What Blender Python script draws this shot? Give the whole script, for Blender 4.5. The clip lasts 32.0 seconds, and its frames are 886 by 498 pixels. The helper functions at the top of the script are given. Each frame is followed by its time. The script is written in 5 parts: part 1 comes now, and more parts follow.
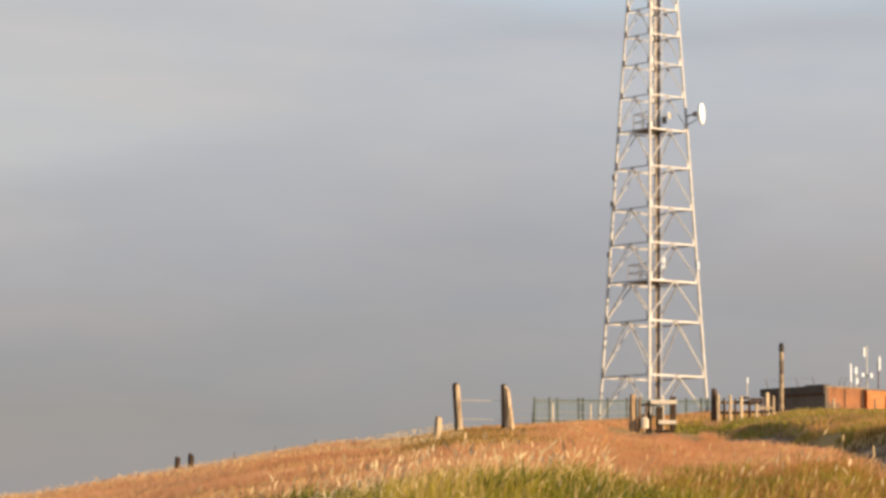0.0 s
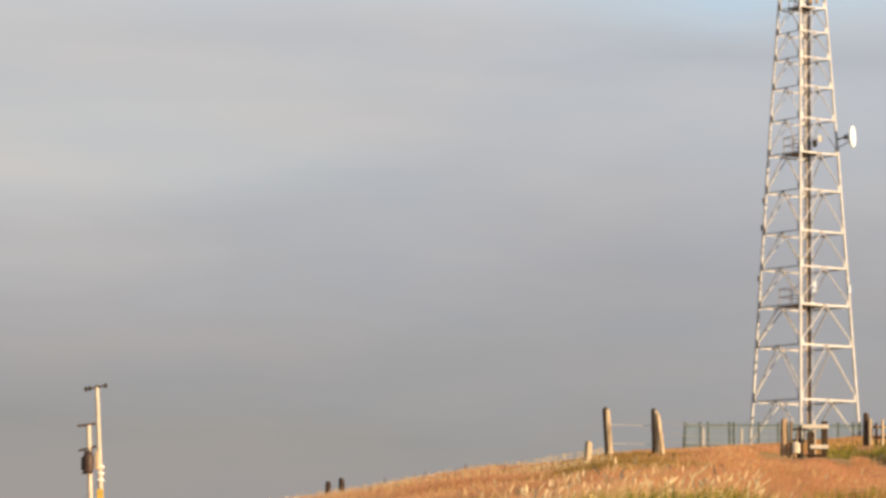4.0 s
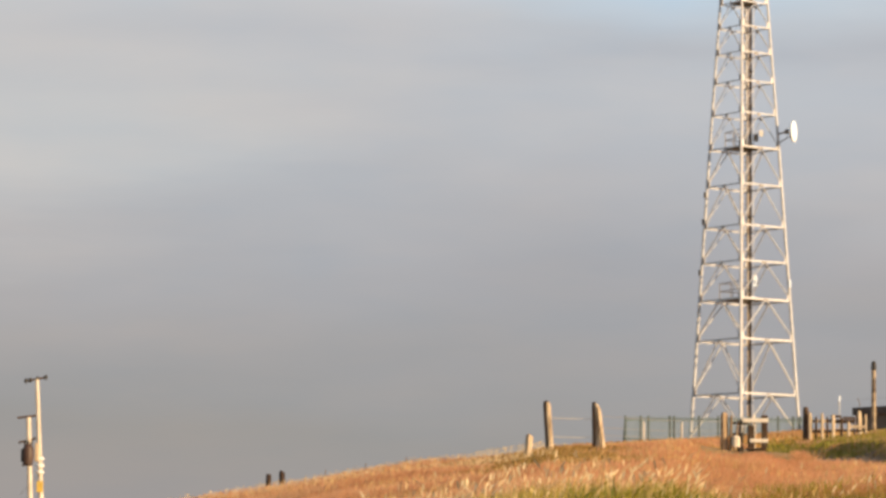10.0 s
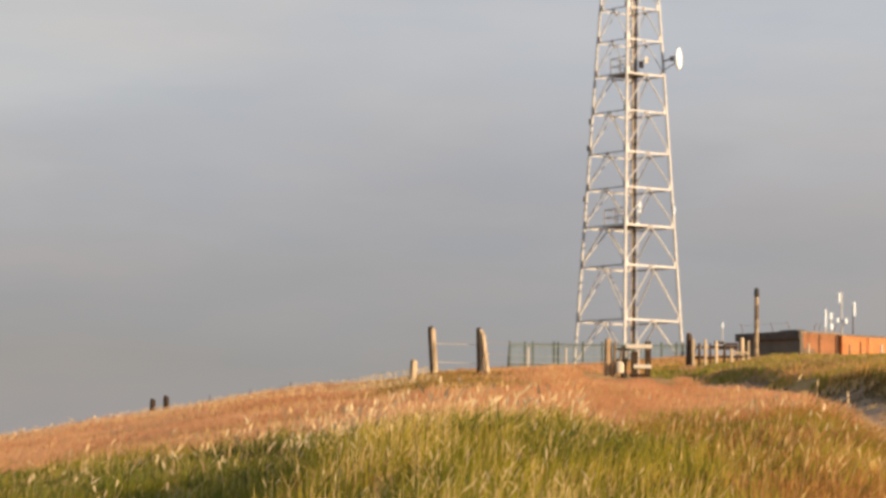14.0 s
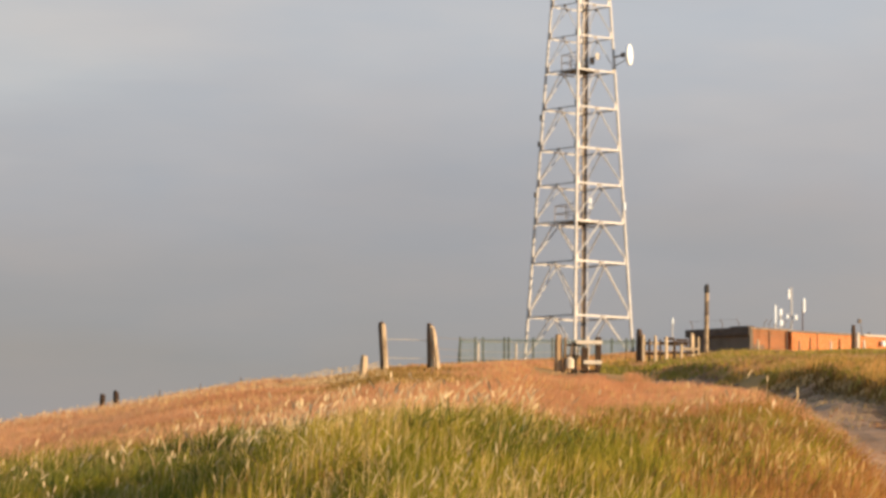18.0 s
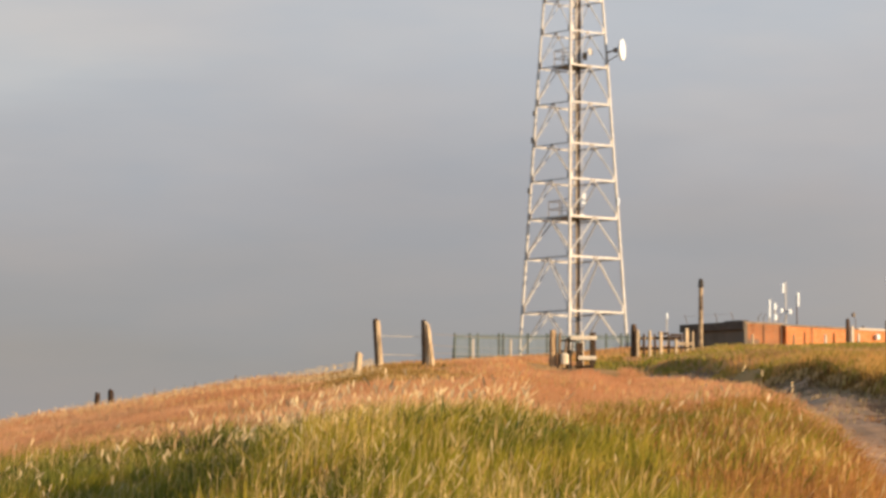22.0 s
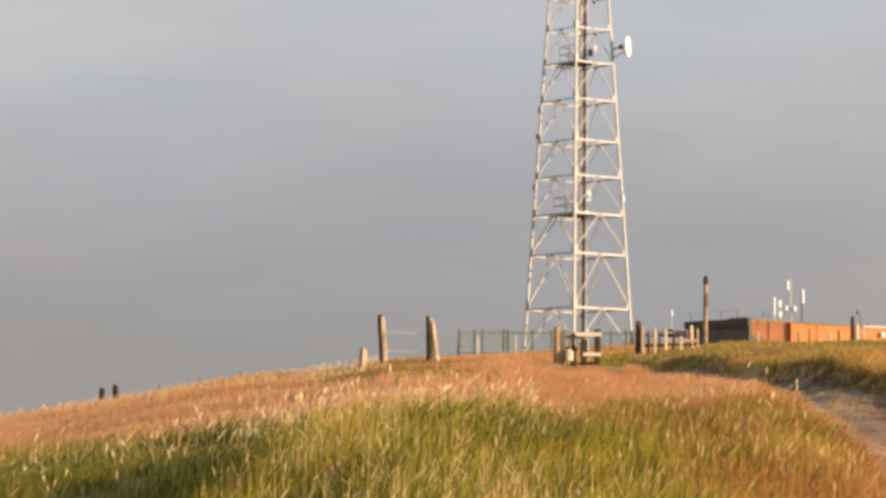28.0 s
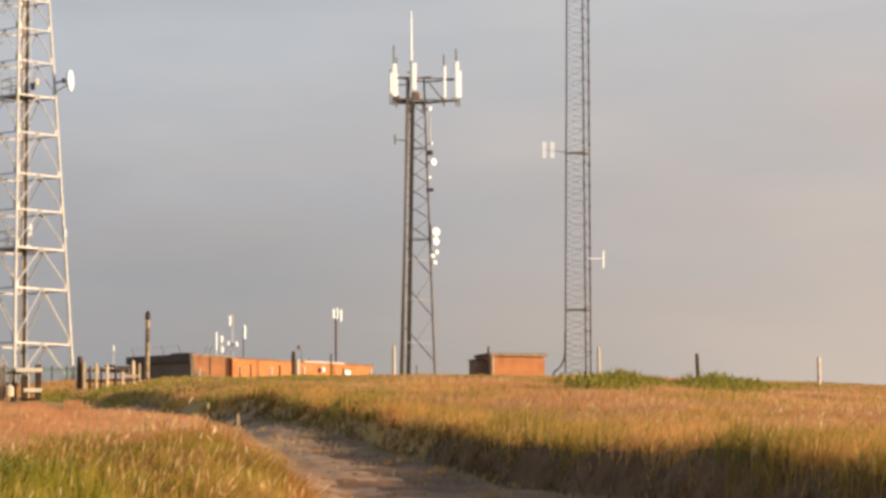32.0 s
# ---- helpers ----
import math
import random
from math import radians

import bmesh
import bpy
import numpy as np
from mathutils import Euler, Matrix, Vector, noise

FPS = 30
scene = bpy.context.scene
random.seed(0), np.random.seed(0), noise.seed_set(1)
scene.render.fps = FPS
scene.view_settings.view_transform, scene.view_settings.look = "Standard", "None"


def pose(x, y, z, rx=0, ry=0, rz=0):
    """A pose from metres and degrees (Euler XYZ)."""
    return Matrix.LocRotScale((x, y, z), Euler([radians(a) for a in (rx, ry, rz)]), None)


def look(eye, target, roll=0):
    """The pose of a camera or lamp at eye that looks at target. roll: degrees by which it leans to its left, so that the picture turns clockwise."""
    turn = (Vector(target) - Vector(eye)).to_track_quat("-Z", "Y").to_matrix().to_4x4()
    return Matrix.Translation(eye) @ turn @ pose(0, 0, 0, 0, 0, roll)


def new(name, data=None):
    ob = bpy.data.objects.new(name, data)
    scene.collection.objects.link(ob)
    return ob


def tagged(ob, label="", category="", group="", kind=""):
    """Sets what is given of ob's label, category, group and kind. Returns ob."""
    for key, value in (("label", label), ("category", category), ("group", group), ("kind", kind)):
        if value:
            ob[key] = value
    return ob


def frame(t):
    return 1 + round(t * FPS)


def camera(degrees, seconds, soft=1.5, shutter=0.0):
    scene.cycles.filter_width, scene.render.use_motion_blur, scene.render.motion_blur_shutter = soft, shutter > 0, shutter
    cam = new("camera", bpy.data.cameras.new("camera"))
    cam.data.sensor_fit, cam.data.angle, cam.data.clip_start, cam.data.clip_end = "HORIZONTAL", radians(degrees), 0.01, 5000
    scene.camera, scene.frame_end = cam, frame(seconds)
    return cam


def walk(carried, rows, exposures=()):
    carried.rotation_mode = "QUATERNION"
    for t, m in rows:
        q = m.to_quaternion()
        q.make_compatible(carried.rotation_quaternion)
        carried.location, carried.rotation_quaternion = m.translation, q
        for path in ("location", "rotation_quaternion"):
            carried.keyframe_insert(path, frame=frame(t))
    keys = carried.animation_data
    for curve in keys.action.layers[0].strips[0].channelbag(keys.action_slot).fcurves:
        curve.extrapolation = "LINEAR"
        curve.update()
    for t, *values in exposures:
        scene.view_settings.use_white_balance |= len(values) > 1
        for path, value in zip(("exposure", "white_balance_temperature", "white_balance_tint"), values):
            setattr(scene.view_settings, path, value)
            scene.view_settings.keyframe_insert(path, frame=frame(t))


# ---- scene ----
# ---- camera and its walk: it stands on the slope and turns ----
cam = camera(16.52, 32.0, soft=3.2)
TURNS = [
    (0.0, 95.792, -0.217, 1.455), (0.5, 96.076, -0.119, 2.871), (1.0, 95.855, -0.168, 3.656), (1.5, 95.718, -0.217, 4.019),
    (2.0, 95.708, -0.242, 4.321), (2.5, 95.860, -0.353, 4.051), (4.5, 96.670, -0.467, 4.401), (5.0, 97.968, -0.815, 4.509),
    (5.5, 97.952, -0.713, 4.673), (6.0, 98.127, -0.695, 4.685), (6.5, 98.162, -0.582, 4.770), (7.0, 98.149, -0.569, 4.607),
    (7.2, 97.563, -0.535, 4.653), (7.5, 96.206, -0.500, 4.426), (8.0, 96.102, -0.733, 4.262), (8.5, 96.190, -0.940, 4.180),
    (9.0, 96.261, -0.949, 4.034), (9.5, 96.047, -0.702, 3.516), (10.0, 96.115, -0.444, 3.147), (10.5, 96.193, -0.403, 3.034),
    (11.0, 96.231, -0.442, 2.965), (11.5, 95.563, -0.599, 2.161), (12.0, 95.320, -0.839, 1.534), (12.5, 95.241, -0.746, 1.126),
    (13.0, 95.068, -0.709, 0.955), (13.5, 94.871, -0.646, 0.942), (14.0, 94.734, -0.478, 0.980), (14.5, 94.665, -0.389, 1.004),
    (16.5, 94.743, -0.579, 0.669), (17.0, 94.778, -0.722, 0.235), (17.5, 94.678, -0.601, 0.023), (18.0, 94.659, -0.527, 0.046),
    (18.5, 94.682, -0.504, 0.063), (19.0, 94.655, -0.493, 0.062), (19.5, 94.638, -0.479, -0.031), (20.0, 94.578, -0.593, -0.057),
    (20.5, 94.591, -0.614, -0.106), (21.0, 94.641, -0.573, -0.069), (21.5, 94.601, -0.341, -0.012), (22.0, 94.592, -0.143, -0.038),
    (22.5, 94.610, -0.065, -0.047), (23.0, 94.648, -0.100, -0.008), (23.5, 94.608, -0.158, 0.073), (24.0, 94.667, -0.248, 0.075),
    (24.5, 94.780, -0.284, 0.142), (26.5, 94.741, -0.137, 0.237), (27.0, 94.675, -0.233, 0.115), (27.5, 94.634, -0.352, 0.024),
    (28.0, 94.521, -0.314, 0.042), (28.5, 94.444, -0.314, 0.090), (29.0, 94.361, -0.197, 0.450), (29.5, 94.417, -0.113, 0.871),
    (30.0, 94.674, -0.431, 0.570), (30.5, 95.190, -0.663, -1.809), (31.0, 95.348, -0.313, -4.117), (31.5, 95.223, -0.005, -7.054),
    (32.0, 95.184, 0.313, -10.384)
]
EYE = (0.0, 0.0, 1.6)
walk(cam, [(t, pose(*EYE, rx, ry, rz)) for t, rx, ry, rz in TURNS])

# ---- world, sun, exposure ----
SUN_TO = Vector((0.87, -0.48, 0.205)).normalized()
SUN_EL = math.asin(SUN_TO.z)
SUN_ROT = math.atan2(SUN_TO.x, SUN_TO.y)


def build_world():
    world = bpy.data.worlds.new("sky")
    scene.world = world
    world.use_nodes = True
    nt = world.node_tree
    nt.nodes.clear()
    N, L = nt.nodes.new, nt.links.new
    out, bg = N("ShaderNodeOutputWorld"), N("ShaderNodeBackground")
    sky = N("ShaderNodeTexSky")
    sky.sky_type = "NISHITA"
    sky.sun_disc = False
    sky.sun_elevation, sky.sun_rotation = SUN_EL, SUN_ROT
    dim = N("ShaderNodeVectorMath")
    dim.operation = "SCALE"
    dim.inputs["Scale"].default_value = 0.13
    L(sky.outputs[0], dim.inputs[0])
    co = N("ShaderNodeTexCoord")
    sep = N("ShaderNodeSeparateXYZ")
    L(co.outputs["Generated"], sep.inputs[0])
    # wavy height above the horizon, so that the layers of cloud are uneven
    mp = N("ShaderNodeMapping")
    mp.inputs["Scale"].default_value = (3.6, 3.6, 11.0)
    L(co.outputs["Generated"], mp.inputs[0])
    n1 = N("ShaderNodeTexNoise")
    n1.inputs["Scale"].default_value = 1.3
    n1.inputs["Detail"].default_value = 3.5
    n1.inputs["Roughness"].default_value = 0.5
    L(mp.outputs[0], n1.inputs["Vector"])
    off = N("ShaderNodeMath")
    off.operation = "MULTIPLY_ADD"
    off.inputs[1].default_value = 0.075
    L(n1.outputs["Fac"], off.inputs[0])
    sub = N("ShaderNodeMath")
    sub.operation = "SUBTRACT"
    sub.inputs[1].default_value = 0.034
    L(sep.outputs["Z"], sub.inputs[0])
    L(sub.outputs[0], off.inputs[2])
    ramp = N("ShaderNodeValToRGB")
    stops = [(0.0, (0.37, 0.338, 0.325)), (0.05, (0.352, 0.335, 0.318)), (0.10, (0.412, 0.407, 0.42)),
             (0.15, (0.505, 0.51, 0.53)), (0.188, (0.54, 0.565, 0.60)), (0.215, (0.56, 0.72, 0.85)), (0.32, (0.42, 0.64, 0.86))]
    els = ramp.color_ramp.elements
    while len(els) < len(stops):
        els.new(0.5)
    for e, (p, c) in zip(els, stops):
        e.position, e.color = p, (*c, 1)
    L(off.outputs[0], ramp.inputs[0])
    # warm haze low down towards the right
    low = N("ShaderNodeMapRange")
    low.interpolation_type = "SMOOTHSTEP"
    low.inputs["From Min"].default_value, low.inputs["From Max"].default_value = 0.26, 0.02
    L(sep.outputs["Z"], low.inputs["Value"])
    side = N("ShaderNodeMapRange")
    side.interpolation_type = "SMOOTHSTEP"
    side.inputs["From Min"].default_value, side.inputs["From Max"].default_value = 0.07, 0.36
    L(sep.outputs["X"], side.inputs["Value"])
    both = N("ShaderNodeMath")
    both.operation = "MULTIPLY"
    L(low.outputs[0], both.inputs[0])
    L(side.outputs[0], both.inputs[1])
    warm = N("ShaderNodeMixRGB")
    warm.inputs[2].default_value = (0.64, 0.54, 0.465, 1)
    L(both.outputs[0], warm.inputs[0])
    L(ramp.outputs[0], warm.inputs[1])
    # paler wisps
    mp2 = N("ShaderNodeMapping")
    mp2.inputs["Scale"].default_value = (2.6, 2.6, 8.0)
    mp2.inputs["Location"].default_value = (3.1, 0.4, 1.7)
    L(co.outputs["Generated"], mp2.inputs[0])
    n2 = N("ShaderNodeTexNoise")
    n2.inputs["Scale"].default_value = 2.2
    n2.inputs["Detail"].default_value = 3.0
    L(mp2.outputs[0], n2.inputs["Vector"])
    wisp = N("ShaderNodeMapRange")
    wisp.interpolation_type = "SMOOTHSTEP"
    wisp.inputs["From Min"].default_value, wisp.inputs["From Max"].default_value = 0.45, 0.75
    wisp.inputs["To Max"].default_value = 0.5
    L(n2.outputs["Fac"], wisp.inputs["Value"])
    pale = N("ShaderNodeMixRGB")
    pale.inputs[2].default_value = (0.60, 0.59, 0.585, 1)
    high_wisp = N("ShaderNodeMapRange")
    high_wisp.interpolation_type = "SMOOTHSTEP"
    high_wisp.inputs["From Min"].default_value, high_wisp.inputs["From Max"].default_value = 0.07, 0.13
    L(sep.outputs["Z"], high_wisp.inputs["Value"])
    wisp_here = N("ShaderNodeMath")
    wisp_here.operation = "MULTIPLY"
    L(wisp.outputs[0], wisp_here.inputs[0])
    L(high_wisp.outputs[0], wisp_here.inputs[1])
    L(wisp_here.outputs[0], pale.inputs[0])
    L(warm.outputs[0], pale.inputs[1])
    glow = N("ShaderNodeMapRange")
    glow.interpolation_type = "SMOOTHSTEP"
    glow.inputs["From Min"].default_value, glow.inputs["From Max"].default_value = 0.02, -0.30
    glow.inputs["To Max"].default_value = 0.6
    L(sep.outputs["X"], glow.inputs["Value"])
    lift = N("ShaderNodeMapRange")
    lift.interpolation_type = "SMOOTHSTEP"
    lift.inputs["From Min"].default_value, lift.inputs["From Max"].default_value = 0.06, 0.15
    L(sep.outputs["Z"], lift.inputs["Value"])
    lit = N("ShaderNodeMath")
    lit.operation = "MULTIPLY"
    L(glow.outputs[0], lit.inputs[0])
    L(lift.outputs[0], lit.inputs[1])
    fade = N("ShaderNodeMapRange")
    fade.interpolation_type = "SMOOTHSTEP"
    fade.inputs["From Min"].default_value, fade.inputs["From Max"].default_value = 0.225, 0.17
    L(sep.outputs["Z"], fade.inputs["Value"])
    lit_low = N("ShaderNodeMath")
    lit_low.operation = "MULTIPLY"
    L(lit.outputs[0], lit_low.inputs[0])
    L(fade.outputs[0], lit_low.inputs[1])
    left = N("ShaderNodeMixRGB")
    left.inputs[2].default_value = (0.60, 0.59, 0.58, 1)
    L(lit_low.outputs[0], left.inputs[0])
    L(pale.outputs[0], left.inputs[1])
    # higher up the clear sky
    high = N("ShaderNodeMapRange")
    high.interpolation_type = "SMOOTHSTEP"
    high.inputs["From Min"].default_value, high.inputs["From Max"].default_value = 0.26, 0.95
    L(sep.outputs["Z"], high.inputs["Value"])
    mix = N("ShaderNodeMixRGB")
    L(high.outputs[0], mix.inputs[0])
    L(left.outputs[0], mix.inputs[1])
    L(dim.outputs[0], mix.inputs[2])
    mp3 = N("ShaderNodeMapping")
    mp3.inputs["Scale"].default_value = (5.0, 5.0, 19.0)
    mp3.inputs["Location"].default_value = (1.3, 2.2, 0.6)
    L(co.outputs["Generated"], mp3.inputs[0])
    n3 = N("ShaderNodeTexNoise")
    n3.inputs["Scale"].default_value = 2.0
    n3.inputs["Detail"].default_value = 5.0
    n3.inputs["Roughness"].default_value = 0.55
    L(mp3.outputs[0], n3.inputs["Vector"])
    drift = N("ShaderNodeValToRGB")
    drift.color_ramp.elements[0].position, drift.color_ramp.elements[0].color = 0.30, (0.93, 0.965, 1.0, 1)
    drift.color_ramp.elements[1].position, drift.color_ramp.elements[1].color = 0.72, (1.06, 1.025, 1.0, 1)
    L(n3.outputs["Fac"], drift.inputs[0])
    mottle = N("ShaderNodeMixRGB")
    mottle.blend_type = "MULTIPLY"
    mottle.inputs[0].default_value = 1.0
    # white streaks across the blue gap
    mp4 = N("ShaderNodeMapping")
    mp4.inputs["Scale"].default_value = (5.0, 5.0, 40.0)
    mp4.inputs["Rotation"].default_value = (0.0, radians(3.0), 0.0)
    L(co.outputs["Generated"], mp4.inputs[0])
    n4 = N("ShaderNodeTexNoise")
    n4.inputs["Scale"].default_value = 1.6
    n4.inputs["Detail"].default_value = 5.0
    L(mp4.outputs[0], n4.inputs["Vector"])
    streak = N("ShaderNodeMapRange")
    streak.interpolation_type = "SMOOTHSTEP"
    streak.inputs["From Min"].default_value, streak.inputs["From Max"].default_value = 0.46, 0.62
    streak.inputs["To Max"].default_value = 0.75
    L(n4.outputs["Fac"], streak.inputs["Value"])
    up = N("ShaderNodeMapRange")
    up.interpolation_type = "SMOOTHSTEP"
    up.inputs["From Min"].default_value, up.inputs["From Max"].default_value = 0.185, 0.215
    L(sep.outputs["Z"], up.inputs["Value"])
    band = N("ShaderNodeMath")
    band.operation = "MULTIPLY"
    L(streak.outputs[0], band.inputs[0])
    gap = N("ShaderNodeMapRange")
    gap.interpolation_type = "SMOOTHSTEP"
    gap.inputs["From Min"].default_value, gap.inputs["From Max"].default_value = -0.03, -0.12
    L(sep.outputs["X"], gap.inputs["Value"])
    west = N("ShaderNodeMath")
    west.operation = "MULTIPLY"
    L(up.outputs[0], west.inputs[0])
    L(gap.outputs[0], west.inputs[1])
    L(west.outputs[0], band.inputs[1])
    white = N("ShaderNodeMixRGB")
    white.inputs[2].default_value = (0.80, 0.80, 0.80, 1)
    L(band.outputs[0], white.inputs[0])
    L(mix.outputs[0], white.inputs[1])
    # single soft clouds: place across and up, half width, half height, slope, strength, colour
    last = white.outputs[0]
    for x0, z0, wide, tall, slope, much, tone in ((-0.19, 0.140, 0.12, 0.042, 0.10, 0.75, (0.60, 0.595, 0.585)), (-0.145, 0.2115, 0.085, 0.012, 0.14, 0.75, (0.80, 0.81, 0.82)),
                                                  (-0.058, 0.190, 0.030, 0.010, 0.05, 0.40, (0.66, 0.60, 0.60)), (0.10, 0.171, 0.16, 0.016, 0.0, 0.45, (0.42, 0.425, 0.455)),
                                                  (-0.10, 0.177, 0.16, 0.012, 0.0, 0.35, (0.47, 0.475, 0.505)), (-0.17, 0.078, 0.16, 0.03, 0.0, 0.25, (0.44, 0.40, 0.37))):
        sx, sz, lean = N("ShaderNodeMath"), N("ShaderNodeMath"), N("ShaderNodeMath")
        sx.operation, sz.operation, lean.operation = "MULTIPLY_ADD", "MULTIPLY_ADD", "MULTIPLY_ADD"
        sx.inputs[1].default_value, sx.inputs[2].default_value = 1 / wide, -x0 / wide
        L(sep.outputs["X"], sx.inputs[0])
        lean.inputs[1].default_value = -slope
        L(sep.outputs["X"], lean.inputs[0])
        L(sep.outputs["Z"], lean.inputs[2])
        sz.inputs[1].default_value, sz.inputs[2].default_value = 1 / tall, -(z0 - slope * x0) / tall
        L(lean.outputs[0], sz.inputs[0])
        both2, far, edge = N("ShaderNodeCombineXYZ"), N("ShaderNodeVectorMath"), N("ShaderNodeMath")
        L(sx.outputs[0], both2.inputs[0])
        L(sz.outputs[0], both2.inputs[1])
        far.operation = "LENGTH"
        L(both2.outputs[0], far.inputs[0])
        edge.operation = "MULTIPLY_ADD"
        edge.inputs[1].default_value = 1.6
        L(n4.outputs["Fac"], edge.inputs[0])
        L(far.outputs["Value"], edge.inputs[2])
        soft = N("ShaderNodeMapRange")
        soft.interpolation_type = "SMOOTHSTEP"
        soft.inputs["From Min"].default_value, soft.inputs["From Max"].default_value = 1.9, 0.7
        soft.inputs["To Max"].default_value = much
        L(edge.outputs[0], soft.inputs["Value"])
        cloud = N("ShaderNodeMixRGB")
        cloud.inputs[2].default_value = (*tone, 1)
        L(soft.outputs[0], cloud.inputs[0])
        L(last, cloud.inputs[1])
        last = cloud.outputs[0]
    L(last, mottle.inputs[1])
    L(drift.outputs[0], mottle.inputs[2])
    L(mottle.outputs[0], bg.inputs["Color"])
    bg.inputs["Strength"].default_value = 0.98
    L(bg.outputs[0], out.inputs[0])


build_world()
sun = new("sun", bpy.data.lights.new("sun", "SUN"))
sun.data.energy, sun.data.angle, sun.data.color = 7.9, radians(0.6), (1.0, 0.71, 0.42)
sun.matrix_world = look(SUN_TO * 100, (0, 0, 0))


# ---- materials ----
def material(name, base, dark=None, rough=0.7, metal=0.0, scale=6.0, bump=0.2, fine=60.0, vary=0.0, stretch=(1, 1, 1), lo=0.35, hi=0.65):
    """Two scales of noise between two colours, with fine relief; vary: difference from piece to piece."""
    m = bpy.data.materials.new(name)
    m.use_nodes = True
    nt = m.node_tree
    N, L = nt.nodes.new, nt.links.new
    bsdf = nt.nodes["Principled BSDF"]
    bsdf.inputs["Roughness"].default_value, bsdf.inputs["Metallic"].default_value = rough, metal
    bsdf.inputs["Specular IOR Level"].default_value = 0.3
    dark = dark or tuple(c * 0.6 for c in base)
    co, mp = N("ShaderNodeTexCoord"), N("ShaderNodeMapping")
    mp.inputs["Scale"].default_value = stretch
    L(co.outputs["Object"], mp.inputs[0])
    big, small = N("ShaderNodeTexNoise"), N("ShaderNodeTexNoise")
    big.inputs["Scale"].default_value, big.inputs["Detail"].default_value = scale, 5
    small.inputs["Scale"].default_value, small.inputs["Detail"].default_value = fine, 3
    L(mp.outputs[0], big.inputs["Vector"])
    L(mp.outputs[0], small.inputs["Vector"])
    add = N("ShaderNodeMath")
    add.operation = "MULTIPLY_ADD"
    add.inputs[1].default_value = 0.35
    L(small.outputs["Fac"], add.inputs[0])
    sc = N("ShaderNodeMath")
    sc.operation = "MULTIPLY"
    sc.inputs[1].default_value = 0.65
    L(big.outputs["Fac"], sc.inputs[0])
    L(sc.outputs[0], add.inputs[2])
    ramp = N("ShaderNodeValToRGB")
    ramp.color_ramp.elements[0].position, ramp.color_ramp.elements[0].color = lo, (*dark, 1)
    ramp.color_ramp.elements[1].position, ramp.color_ramp.elements[1].color = hi, (*base, 1)
    L(add.outputs[0], ramp.inputs[0])
    last = ramp.outputs[0]
    if vary:
        info, hsv = N("ShaderNodeObjectInfo"), N("ShaderNodeHueSaturation")
        mr = N("ShaderNodeMapRange")
        mr.inputs["To Min"].default_value, mr.inputs["To Max"].default_value = 1 - vary, 1 + vary
        L(info.outputs["Random"], mr.inputs["Value"])
        L(mr.outputs[0], hsv.inputs["Value"])
        L(last, hsv.inputs["Color"])
        last = hsv.outputs[0]
    L(last, bsdf.inputs["Base Color"])
    if bump:
        b = N("ShaderNodeBump")
        b.inputs["Strength"].default_value, b.inputs["Distance"].default_value = bump, 0.02
        L(small.outputs["Fac"], b.inputs["Height"])
        L(b.outputs[0], bsdf.inputs["Normal"])
    return m


def grass_material(name, cols, patch=0.35, glow=0.35, spread=0.55):
    """Blades that differ one from another and from patch to patch, and let some light through."""
    m = bpy.data.materials.new(name)
    m.use_nodes = True
    nt = m.node_tree
    N, L = nt.nodes.new, nt.links.new
    bsdf = nt.nodes["Principled BSDF"]
    bsdf.inputs["Roughness"].default_value = 0.6
    bsdf.inputs["Specular IOR Level"].default_value = 0.2
    geo, co, big = N("ShaderNodeNewGeometry"), N("ShaderNodeTexCoord"), N("ShaderNodeTexNoise")
    big.inputs["Scale"].default_value, big.inputs["Detail"].default_value = patch, 4
    L(co.outputs["Object"], big.inputs["Vector"])
    mixv = N("ShaderNodeMath")
    mixv.operation = "MULTIPLY_ADD"
    mixv.inputs[1].default_value = spread
    half = N("ShaderNodeMapRange")
    half.inputs["From Min"].default_value, half.inputs["From Max"].default_value = 0.36, 0.64
    half.inputs["To Max"].default_value = 1 - spread
    L(big.outputs["Fac"], half.inputs["Value"])
    L(geo.outputs["Random Per Island"], mixv.inputs[0])
    L(half.outputs[0], mixv.inputs[2])
    ramp = N("ShaderNodeValToRGB")
    els = ramp.color_ramp.elements
    while len(els) < len(cols):
        els.new(0.5)
    for i, (e, c) in enumerate(zip(els, cols)):
        e.position, e.color = i / (len(cols) - 1), (*c, 1)
    L(mixv.outputs[0], ramp.inputs[0])
    L(ramp.outputs[0], bsdf.inputs["Base Color"])
    tr, mx = N("ShaderNodeBsdfTranslucent"), N("ShaderNodeMixShader")
    L(ramp.outputs[0], tr.inputs["Color"])
    mx.inputs[0].default_value = glow
    L(bsdf.outputs[0], mx.inputs[1])
    L(tr.outputs[0], mx.inputs[2])
    L(mx.outputs[0], nt.nodes["Material Output"].inputs["Surface"])
    return m


